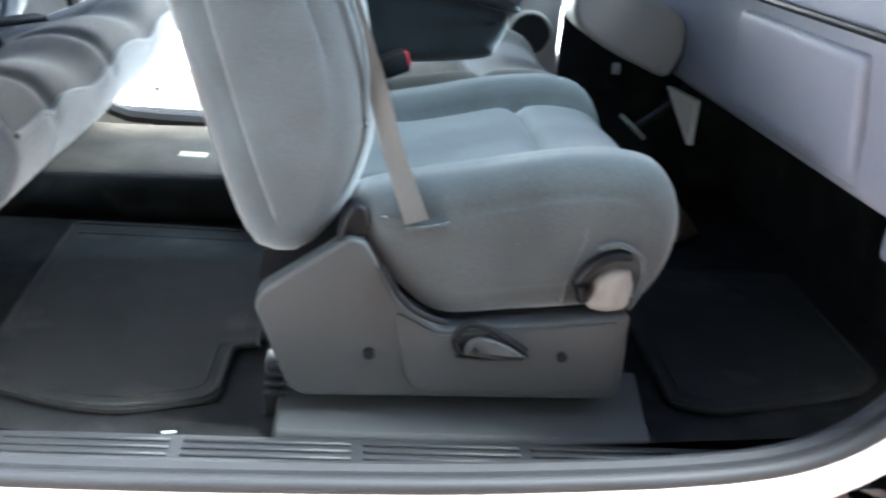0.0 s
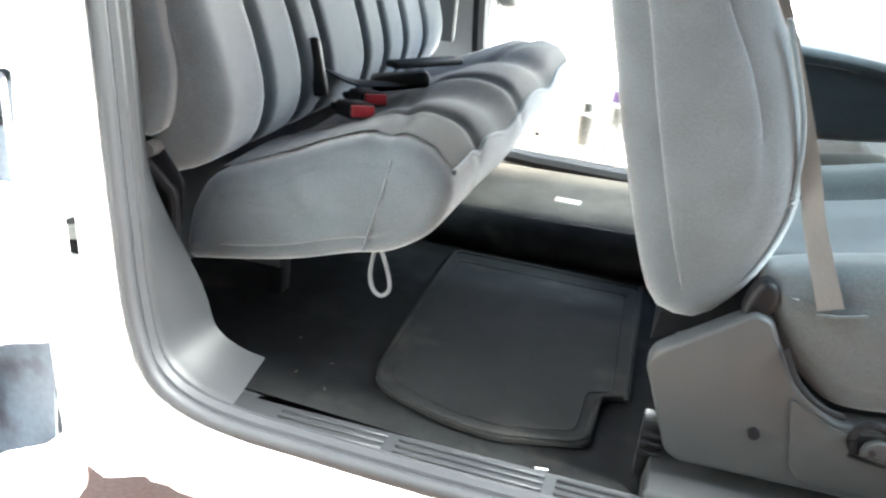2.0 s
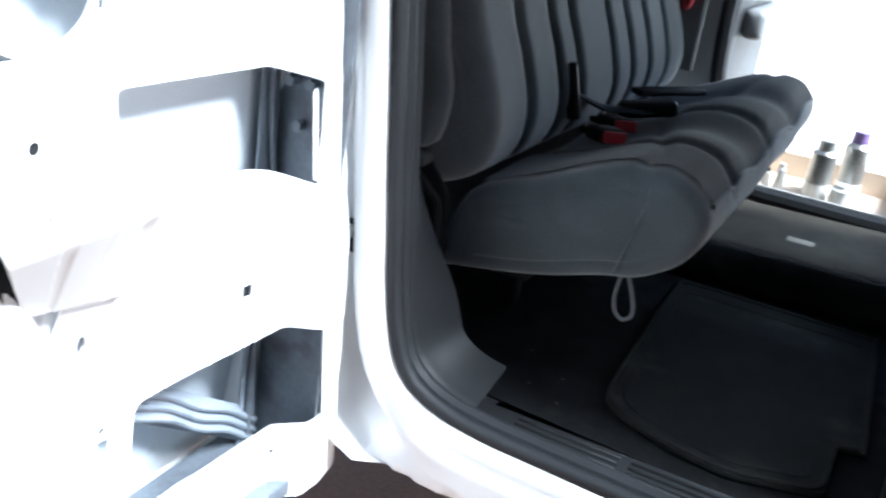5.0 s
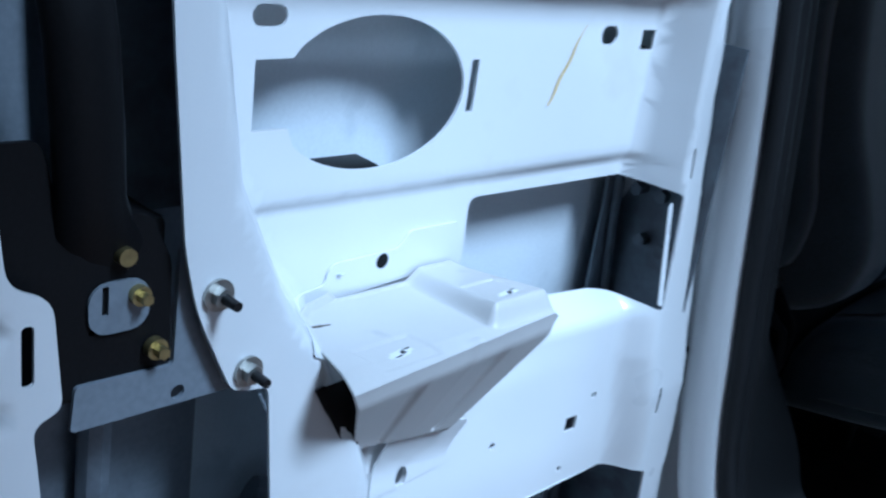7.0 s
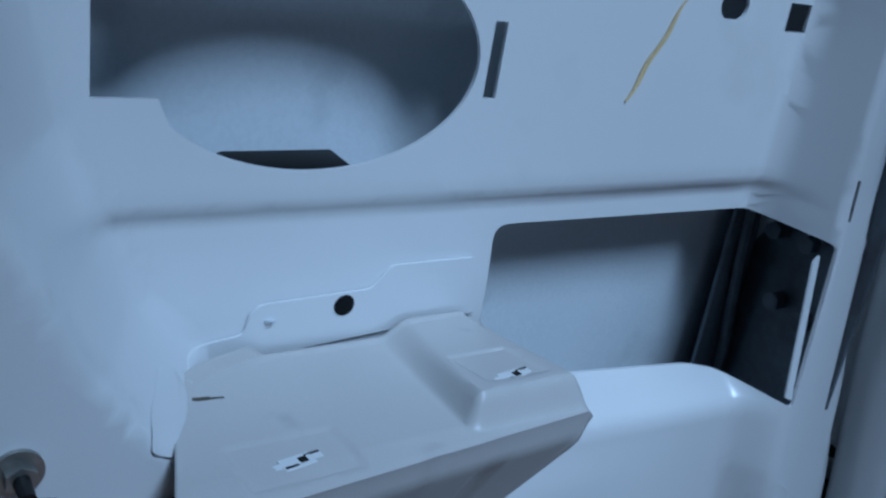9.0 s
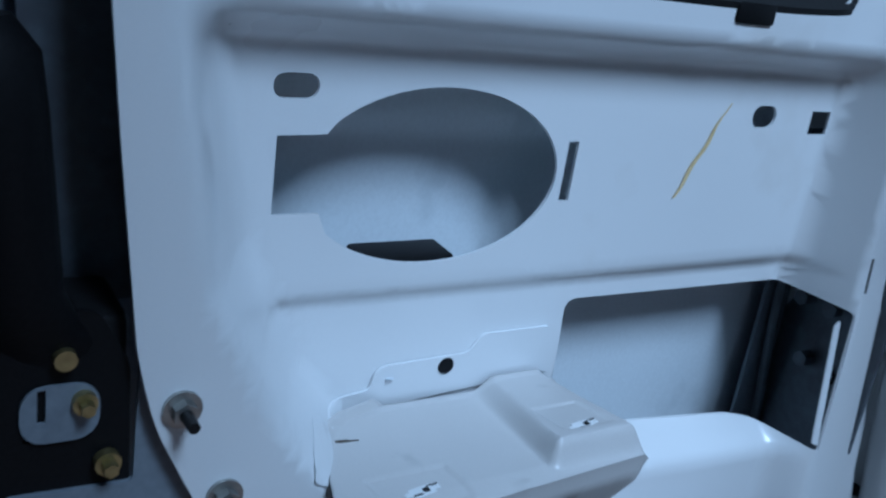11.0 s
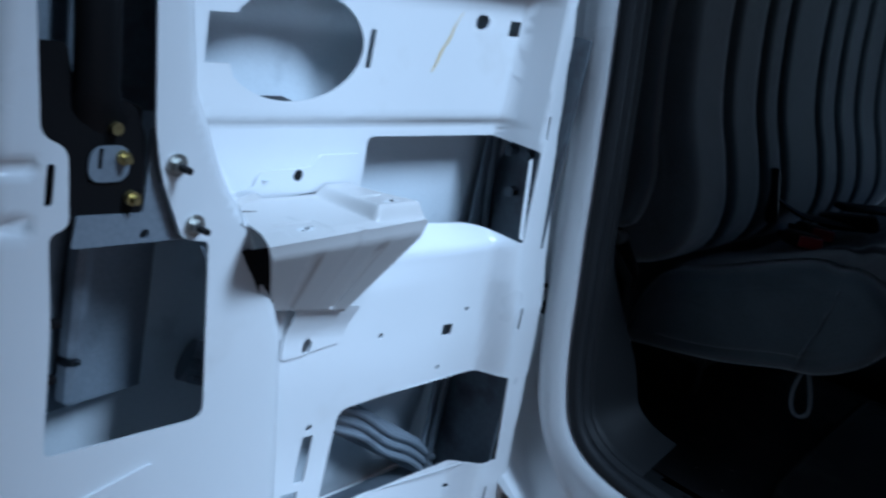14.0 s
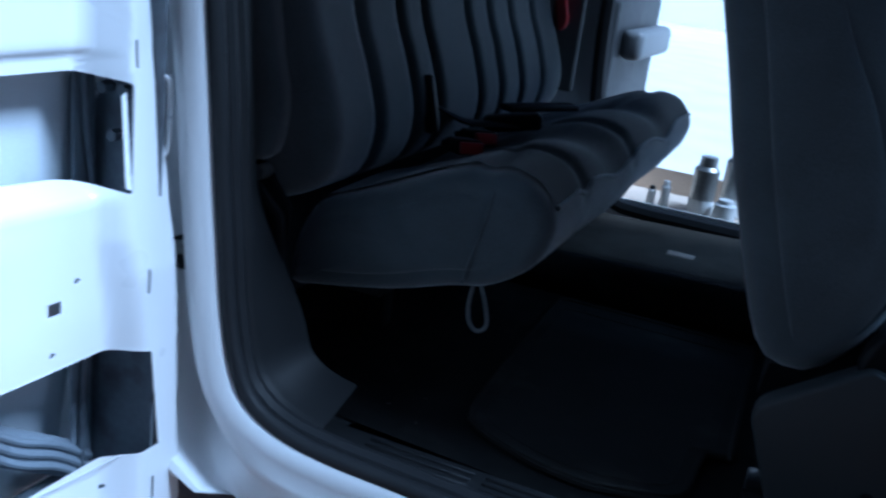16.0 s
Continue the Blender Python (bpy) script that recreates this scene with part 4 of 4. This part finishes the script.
small_holes = [rect(-0.3835, -0.3745, 0.573, 0.617), rect(-0.608, -0.579, 0.641, 0.656, 0.0074), rect(-0.200, -0.172, 0.630, 0.648, 0.0088), rect(-0.127, -0.103, 0.625, 0.645),
               rect(-0.1935, -0.1745, 0.220, 0.237), ellipse(-0.431, 0.246, 0.0065, 0.011), ellipse(-0.312, 0.241, 0.004, 0.004, 12), ellipse(-0.151, 0.255, 0.004, 0.004, 12), ellipse(-0.185, 0.170, 0.004, 0.004, 12),
               ellipse(-0.398, 0.125, 0.005, 0.005, 12), rect(-0.404, -0.388, 0.042, 0.112), rect(-0.0755, -0.0715, 0.500, 0.532), rect(-0.072, -0.067, 0.224, 0.257), rect(-0.4700, -0.4682, 0.226, 0.260), rect(-0.046, -0.041, -0.085, -0.05),
               rect(-0.805 + 0.012, -0.786, 0.462, 0.498, 0.003), ellipse(-0.10, -0.05, 0.004, 0.004, 12), rect(-0.42, -0.395, -0.01, 0.03), ellipse(-0.4535, 0.4475, 0.0068, 0.0068, 16)]
window_hole = rounded([(-0.155, 0.730), (-0.62, 0.728), (-0.66, 0.80), (-0.66, 1.15), (-0.18, 1.15), (-0.165, 0.80)], 0.035)
panel = part("inner_panel", plate(outer, [latch_hole, speaker_hole, upper_hole, lower_hole, window_hole] + small_holes, 0.0, lambda u, v, w: (w, u, v), cut=0.009, height=door_depth), WHITE, door, "white painted pressed-steel inner panel full of openings")


def door_normal(y, z, e=0.003):
    return Vector((1.0, -(door_depth(y + e, z) - door_depth(y - e, z)) / (2 * e), -(door_depth(y, z + e) - door_depth(y, z - e)) / (2 * e))).normalized()


if panel.data.polygons[0].normal.x < 0:
    panel.data.flip_normals()
panel.data.normals_split_custom_set_from_vertices([door_normal(v.co.y, v.co.z) for v in panel.data.vertices])
for loop in [latch_hole, speaker_hole, upper_hole, lower_hole, window_hole] + small_holes:
    part("rolled_edge", strip([[Vector((door_depth(y, z) - d, y, z)) for d in (0.0, 0.0025)] for y, z in list(loop) + [loop[0]]]), WHITE, panel)


part("flange_return", plate(rounded([(-0.0875, 0.466), (-0.0795, 0.471), (-0.0915, 0.359), (-0.1000, 0.362)], 0.002), [], 0.0015,
                            lambda u, v, w: (table([(0.36, -0.874), (0.48, -0.897)], v) + w, u, v), cut=0.02), WHITE, panel)


def skin_depth(y, z):
    return -1.010 - 0.06 * ((z - 0.45) / 0.6) ** 2


skin = part("outer_skin", plate([(-0.815, -0.135), (-0.005, -0.135), (-0.05, 1.235), (-0.815, 1.235)], [rounded([(-0.155, 0.735), (-0.64, 0.733), (-0.68, 0.80), (-0.68, 1.15), (-0.18, 1.15), (-0.165, 0.80)], 0.035)], 0.0,
                                lambda u, v, w: (w, u, v), cut=0.05, height=skin_depth), WHITE_IN, door, "bare inner side of the door's outer skin")
sol = skin.modifiers.new("thickness", "SOLIDIFY")
sol.thickness, sol.offset = 0.002, 1


def rim(points):
    rows = [[Vector((lerp(door_depth(y, z) - 0.001, skin_depth(y, z) + 0.001, k / 4), y + 0.0075 * k * smooth(-0.76, -0.80, y), z)) for k in range(5)] for y, z in points]
    return strip(rows)


edge_line = [(p.x, p.y) for p in curve_points([(y, z, 0) for y, z in outer], 160, True)]
part("edge_fold", rim(edge_line + edge_line[:1]), WHITE, door)
part("edge_seal", tube([(-0.895, -0.856, 0.9), (-0.895, -0.851, 0.55), (-0.895, -0.841, 0.36), (-0.895, -0.834, 0.05), (-0.895, -0.824, -0.08)], 0.010, 60, 10), RUBBER, door, "black rubber seal along the door's free edge")
part("edge_skin", side_prism([(-0.930, -0.13), (-0.905, -0.13), (-0.905, 1.2), (-0.930, 1.2)], -0.866, -0.852), RUBBER, door)
part("glass", box(-0.965, -0.960, -0.67, -0.15, 0.70, 1.17), GLASS, door, "tinted door window")
part("glass_seal", tube([(-0.925, y, z) for y, z in [(-0.64, 0.735), (-0.5, 0.727), (-0.19, 0.729), (-0.160, 0.750), (-0.170, 0.85), (-0.178, 1.14)]], 0.012, 70, 8), RUBBER, door)
part("glass_clip", box(-0.93, -0.912, -0.285, -0.245, 0.712, 0.728, 0.003), BLACK, door)

# parts behind the panel
# reinforcement coloured dark grey for the shade inside the door
part("hinge_pillar", plate(rect(0.0, 1.0, -0.10, 0.64), [], 0.004, lambda u, v, w: (-1.012 + 0.142 * u, -0.016 - 0.026 * u + w, v)), SHADE_GREY, door, "hinge reinforcement inside the door, coloured dark for its shade")
part("reinforcement", plate(rect(-0.062, -0.016, -0.10, 0.62), [], 0.003, lambda u, v, w: (-0.990 + w, u, v)), REC, door)
part("reinforcement_bead", tube([(-0.984, -0.056, 0.60), (-0.982, -0.051, 0.45), (-0.981, -0.044, 0.38), (-0.982, -0.035, 0.30), (-0.984, -0.045, 0.1), (-0.984, -0.05, -0.08)], 0.005, 60, 8), SHADE_GREY, door)
for x, z in ((-0.945, 0.405), (-0.930, 0.462), (-0.962, 0.462), (-0.915, 0.40)):
    part("hinge_bolt", rod((x, -0.03, z), (x, -0.047, z), 0.008, n=6), SHADE_GREY, door)
beam_line = [(-0.54, 0.217), (-0.46, 0.18), (-0.38, 0.135), (-0.25, 0.060), (-0.10, -0.035), (-0.03, -0.08)]
beam = part("door_beam", tube([(-0.996, y, z) for y, z in beam_line], 0.026, 60, 12, False, 0.4, (1, 0, 0)), REC, door, "ribbed crash beam inside the door")
for off in (-0.017, 0.0, 0.017):
    part("beam_rib", tube([(-0.986, y, z + off + 0.003 * math.sin(50 * y)) for y, z in [(q.x, q.y) for q in curve_points([(y, z, 0) for y, z in beam_line], 40)]], 0.0055, 80, 8), REC, beam)
# added dark plate that makes the tab hole look unlit from outside
part("hole_shade_plate", plate(rect(-0.53, -0.40, 0.415, 0.475), [], 0.003, lambda u, v, w: (-0.978 + w, u, v)), BLACK_METAL, door)
part("floor_pan", box(-1.03, -0.88, -0.82, -0.02, -0.125, -0.10, 0.003), SHADE_GREY, door)
part("speaker_bracket", side_prism([(-1.02, 0.495), (-0.985, 0.505), (-0.975, 0.516), (-0.985, 0.522), (-1.02, 0.524)], -0.515, -0.44, 0.003), BLACK, door)

# shelf bracket in the middle of the door
def shelf_left(x):
    return table([(-0.950, -0.513), (-0.942, -0.543), (-0.930, -0.559), (-0.90, -0.571), (-0.86, -0.585), (-0.820, -0.599)], x)


def shelf_top(x, y):
    """Height of the pressed shelf: floor, raised block with a stepped front, shallow pads."""
    z = table([(-0.950, 0.4235), (-0.943, 0.4225), (-0.900, 0.4245), (-0.842, 0.4290), (-0.830, 0.4275), (-0.820, 0.4250)], x)
    z += 0.007 * smooth(0.012, 0.0, y - shelf_left(x)) * smooth(-0.905, -0.935, x)
    u = (x + 0.945) / 0.102
    foot, top = lerp(-0.429, -0.441, u), lerp(-0.409, -0.431, u)
    block = smooth(foot, top, y) * smooth(-0.834, -0.845, x) * smooth(-0.355, -0.371, y)
    z += block * lerp(0.0105, 0.0175, min(1.0, max(0.0, u)))
    z -= 0.0014 * smooth(-0.8925, -0.8905, x) * smooth(-0.8520, -0.8535, x) * smooth(-0.4210, -0.4190, y) * smooth(-0.3780, -0.3795, y)
    z -= 0.0016 * smooth(-0.8680, -0.8655, x) * smooth(-0.8290, -0.8315, x) * smooth(-0.5630, -0.5605, y) * smooth(-0.5030, -0.5055, y)
    z -= 0.008 * smooth(-0.364, -0.352, y) * smooth(-0.86, -0.835, x)
    return z


rows = []
COLS = 130
for i in range(71):
    a = i / 70
    row = []
    for j in range(COLS + 1):
        f = j / COLS
        x = lerp(-0.950, lerp(-0.820, -0.833, f), a)
        y = lerp(shelf_left(x), lerp(-0.351, -0.358, a), f)
        dimple = math.exp(-((y + 0.467) / 0.006) ** 2) * smooth(0.93, 0.98, a)
        row.append(Vector((x + 0.002 * dimple, y, shelf_top(x, y) + 0.0022 * dimple)))
    rows.append(row)
rim_row = rows[-1]
for i in range(1, 31):
    d = i / 30
    row = []
    for j, p in enumerate(rim_row):
        f = j / COLS
        roll = smooth(0.0, 0.12, d)
        lo = Vector((-0.895, lerp(-0.517, -0.402, f), lerp(0.317, 0.297, f)))
        q = p.lerp(lo, d)
        q += Vector((0.0045 * roll * (1 - d), 0, -0.0045 * roll * (1 - d)))
        rib = sum(smooth(0.045, 0.028, abs(f - lerp(f0, f1, d))) for f0, f1 in ((0.29, 0.25), (0.72, 0.80))) * smooth(0.10, 0.22, d) * smooth(1.0, 0.93, d)
        q += Vector((-0.0055, 0, -0.0035)) * rib
        row.append(q)
    rows.append(row)
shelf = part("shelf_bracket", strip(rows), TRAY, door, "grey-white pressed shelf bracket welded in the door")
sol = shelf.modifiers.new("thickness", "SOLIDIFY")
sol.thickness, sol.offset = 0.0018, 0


def on_panel(lift):
    return lambda u, v, w: (door_depth(u, v) + lift + w, u, v)


part("shelf_tab", plate(rounded([(-0.560, 0.423), (-0.551, 0.431), (-0.530, 0.434), (-0.514, 0.436), (-0.512, 0.449), (-0.506, 0.454), (-0.436, 0.456), (-0.424, 0.470), (-0.362, 0.470), (-0.352, 0.43), (-0.50, 0.42)], 0.004),
                        [ellipse(-0.4535, 0.4475, 0.0068, 0.0068, 16)], 0.0020, on_panel(0.0030), cut=0.012), WHITE, door)
part("shelf_side_tab", plate(rounded([(-0.557, 0.427), (-0.562, 0.437), (-0.575, 0.447), (-0.590, 0.444), (-0.592, 0.430), (-0.575, 0.421)], 0.003), [], 0.0012, on_panel(0.0016), cut=0.008), WHITE, door)
part("tab_weld", rod((-0.951, -0.500, 0.4435), (-0.9515, -0.500, 0.4445), 0.003, n=16), WHITE_IN, door)
part("shelf_foot", plate(rounded([(-0.466, 0.232), (-0.380, 0.245), (-0.372, 0.298), (-0.466, 0.312)], 0.006), [ellipse(-0.431, 0.246, 0.0065, 0.011)], 0.002,
                         lambda u, v, w: (door_depth(u, v) + 0.003 + w + 0.016 * smooth(0.255, 0.312, v), u, v), cut=0.012), WHITE, door)
for x, y, turn in ((-0.845, -0.533, 8), (-0.857, -0.401, 8)):
    z = shelf_top(x, y) + 0.001
    m = pose(x, y, z, 0, 0, turn)
    part("clip_plate", turned(join(box(-0.0045, 0.0045, -0.0085, 0.0085, -0.0012, 0.0004, 0.0003, 1), box(-0.0018, 0.0018, 0.0085, 0.0135, -0.0012, 0.0003), box(-0.0018, 0.0018, -0.0125, -0.0085, -0.0012, 0.0003)), m), WHITE, shelf)
    part("clip_slot", turned(join(box(0.0022, 0.0034, -0.0080, -0.0010, -0.0004, 0.0008), box(-0.0016, 0.0022, 0.0008, 0.0050, -0.0004, 0.0009), box(-0.0030, -0.0022, 0.005, 0.0135, -0.0004, 0.0006)), m), BLACK, shelf)
part("stain", turned(join(box(-0.0014, 0.0010, -0.007, 0.002, -0.001, 0.0012), box(-0.0004, 0.0006, 0.002, 0.009, -0.001, 0.0011)), pose(-0.914, -0.550, shelf_top(-0.914, -0.55) + 0.0004, 0, 0, -8)), HUMP, shelf)
# black sheet standing in for the dark of the gap beside the apron
part("shelf_gap_shade", plate([(-0.588, 0.402), (-0.580, 0.404), (-0.552, 0.345), (-0.536, 0.312), (-0.530, 0.34), (-0.545, 0.40)], [], 0.002, lambda u, v, w: (-0.868 - 0.25 * max(0.0, u + 0.57) + w, u, v)), BLACK, door)

# black plug painting the hole's dark interior
part("shelf_hole_shade", rod((door_depth(-0.4535, 0.4475) - 0.002, -0.4535, 0.4475), (door_depth(-0.4535, 0.4475) + 0.0034, -0.4535, 0.4475), 0.0066, n=20), BLACK, door)

# crayon stroke
bm = strip([[Vector((door_depth(y, z) + 0.0012, y - wd, z)), Vector((door_depth(y, z) + 0.0012, y + wd, z))] for y, z, wd in
            [(lerp(-0.269, -0.230, k / 14) + 0.0012 * math.sin(k), lerp(0.573, 0.649, k / 14), 0.0007 + 0.0017 * math.sin(math.pi * min(1, k / 14 + 0.1))) for k in range(15)]])
part("crayon_mark", bm, OCHRE, panel, "ochre crayon stroke on the white panel")

# studs with nuts
for y, z in ((-0.674, 0.493), (-0.647, 0.434)):
    xs = FRAME
    washer = part("washer", rod((xs + 0.0005, y, z), (xs + 0.003, y, z), 0.0105, n=28), STEEL, door)
    part("nut", rod((xs + 0.003, y, z), (xs + 0.009, y, z), 0.0068, n=6), STEEL, washer)
    part("stud", rod((xs + 0.009, y, z), (xs + 0.022, y, z), 0.0036, 0.0032, n=12), BLACK_METAL, washer)

# handle and latch in the free edge
def side_handle():
    """A broad strap with a domed face, curling in at its upper end."""
    rows = []
    for x, y, z, w in ((-0.925, -0.785, 0.676, 0.0100), (-0.905, -0.781, 0.686, 0.0140), (-0.892, -0.770, 0.686, 0.0180), (-0.885, -0.761, 0.672, 0.0200), (-0.882, -0.758, 0.645, 0.0200), (-0.882, -0.754, 0.600, 0.0200), (-0.885, -0.750, 0.560, 0.0200),
                       (-0.890, -0.745, 0.540, 0.0240), (-0.898, -0.735, 0.525, 0.0300), (-0.905, -0.731, 0.505, 0.0320)):
        rows.append([Vector((x + 0.014 * math.sin(a) * (1 if math.sin(a) > 0 else 0.6), y + w * math.cos(a), z)) for a in np.linspace(0, 2 * math.pi, 18, endpoint=False)])
    bm = strip(rows, False, True)
    bmesh.ops.holes_fill(bm, edges=[e for e in bm.edges if e.is_boundary], sides=0)
    bmesh.ops.recalc_face_normals(bm, faces=bm.faces)
    return bm



part("handle", side_handle(), BLACK, door, "black curved pull handle in the latch recess")
part("latch_plate", plate(rounded([(-0.760, 0.418), (-0.632, 0.416), (-0.655, 0.42), (-0.684, 0.482), (-0.686, 0.522), (-0.693, 0.522), (-0.694, 0.445), (-0.757, 0.447)], 0.004), [ellipse(-0.690, 0.425, 0.005, 0.005, 12)], 0.003, lambda u, v, w: (-0.884 + w, u, v)), REC, door)
latch = part("latch_case", box(-0.95, -0.893, -0.790, -0.696, 0.430, 0.540, 0.006), BLACK_METAL, door, "black latch mechanism")
part("latch_cover", plate(rounded([(-0.792, 0.425), (-0.756, 0.440), (-0.695, 0.441), (-0.697, 0.515), (-0.713, 0.545), (-0.765, 0.55), (-0.776, 0.592), (-0.804, 0.592), (-0.80, 0.50)], 0.006), [rect(-0.748, -0.744, 0.476, 0.497)], 0.004, lambda u, v, w: (-0.887 + w, u, v)), BLACK, latch)
part("latch_tab", plate(rect(-0.750, -0.712, 0.476, 0.508, 0.012), [rect(-0.742, -0.738, 0.488, 0.506)], 0.002, lambda u, v, w: (-0.884 + w, u, v)), REC, door)
for y, z, r in ((-0.720, 0.498, 0.0062), (-0.708, 0.461, 0.0068)):
    part("latch_bolt", join(rod((-0.885, y, z), (-0.879, y, z), r, n=20), rod((-0.879, y, z), (-0.872, y, z), r * 0.6, n=6)), BRASS, latch, "yellow zinc latch bolt")
part("latch_rivet", rod((-0.887, -0.730, 0.524), (-0.878, -0.730, 0.524), 0.0055, n=16), BRASS, latch)
# recess back takes the darkened blue-grey in place of deep shade
part("recess_wall", plate(rect(-0.83, -0.60, 0.20, 0.93), [], 0.003, lambda u, v, w: (-0.985 - 0.1 * (u + 0.7) + w, u, v)), REC, door)
part("recess_strut", plate([(-0.75, 0.93), (-0.64, 0.93), (-0.64, 0.52), (-0.735, 0.52)], [], 0.003, lambda u, v, w: (-0.955 + w, u, v)), SHADE_GREY, door)
part("recess_channel", tube([(-0.965, -0.70, 0.41), (-0.97, -0.70, 0.3), (-0.97, -0.70, 0.22)], 0.012, 20, 8), REC, door)
for z in (0.345, 0.290):
    part("clip_peg", join(box(-0.90, -0.892, -0.785, -0.757, z - 0.004, z + 0.004, 0.002), box(-0.902, -0.890, -0.786, -0.776, z - 0.012, z + 0.012, 0.002)), BLACK, door)
part("access_lid", plate(rounded([(-0.74, 0.17), (-0.66, 0.188), (-0.655, 0.10), (-0.74, 0.08)], 0.008), [], 0.002, lambda u, v, w: (FRAME + 0.0025 + w, u, v)), WHITE, door)
part("seam", tube([(-0.8755, -0.632, 0.41), (-0.8735, -0.615, 0.37), (-0.8735, -0.606, 0.33), (-0.8735, -0.603, 0.28)], 0.0012, 30, 6), REC, door)

# hinges and striker between the door and the pillar
for z, dy in ((0.43, -0.030), (0.13, 0.004)):
    hinge = thing("strap_hinge", (-0.88, 0.03 + dy, z), "white painted strap hinge joining the door to the pillar", "door hinge", "door hinges")
    part("leaf", tube([(-0.922, dy, z + 0.05), (-0.912, 0.03 + dy, z + 0.05), (-0.905, 0.04 + dy, z + 0.044), (-0.903, 0.042 + dy, z), (-0.905, 0.04 + dy, z - 0.044), (-0.912, 0.03 + dy, z - 0.05), (-0.922, dy, z - 0.05)], 0.0034, 50, 8), WHITE, hinge)
    part("pin", rod((-0.925, 0.02 + dy, z - 0.055), (-0.925, 0.02 + dy, z + 0.055), 0.006), WHITE, hinge)
switch = thing("door_check", (-0.905, 0.07, 0.232), "dark door check strap in the pillar jamb", "door check")
part("box", box(-0.935, -0.878, 0.050, 0.10, 0.212, 0.250, 0.004), BLACK, switch)
part("strap", turned(box(-0.07, 0.0, -0.006, 0.006, -0.009, 0.009, 0.002), pose(-0.890, 0.072, 0.240, 0, 12, 62)), STEEL, switch)

# thin red belt strap beside the far end of the bench
cloth = part("red_strap", soft([(-0.818, 0.52), (-0.815, 0.62), (-0.800, 0.645), (-0.790, 0.60), (-0.788, 0.54), (-0.80, 0.51)], 1.350, 1.374, 0.008, lambda x, y, z: (x + 0.006 * math.sin(40 * z), y + 0.004 * math.sin(60 * z + 30 * x), z), across=4), RED)
tagged(cloth, "thin red belt strap between bench and far pillar", "cloth")

# lint on the carpet
for x, y, turn in ((-0.62, 0.30, 20), (-0.70, 0.36, 75), (-0.60, 0.22, 130), (-0.66, 0.25, 50)):
    speck = part("lint", turned(box(-0.003, 0.003, -0.0009, 0.0009, 0, 0.0012), pose(x, y, 0.0005, 0, 0, turn)), HUMP)
    tagged(speck, "tiny pale lint fleck on the carpet", "lint", "lint on the floor")
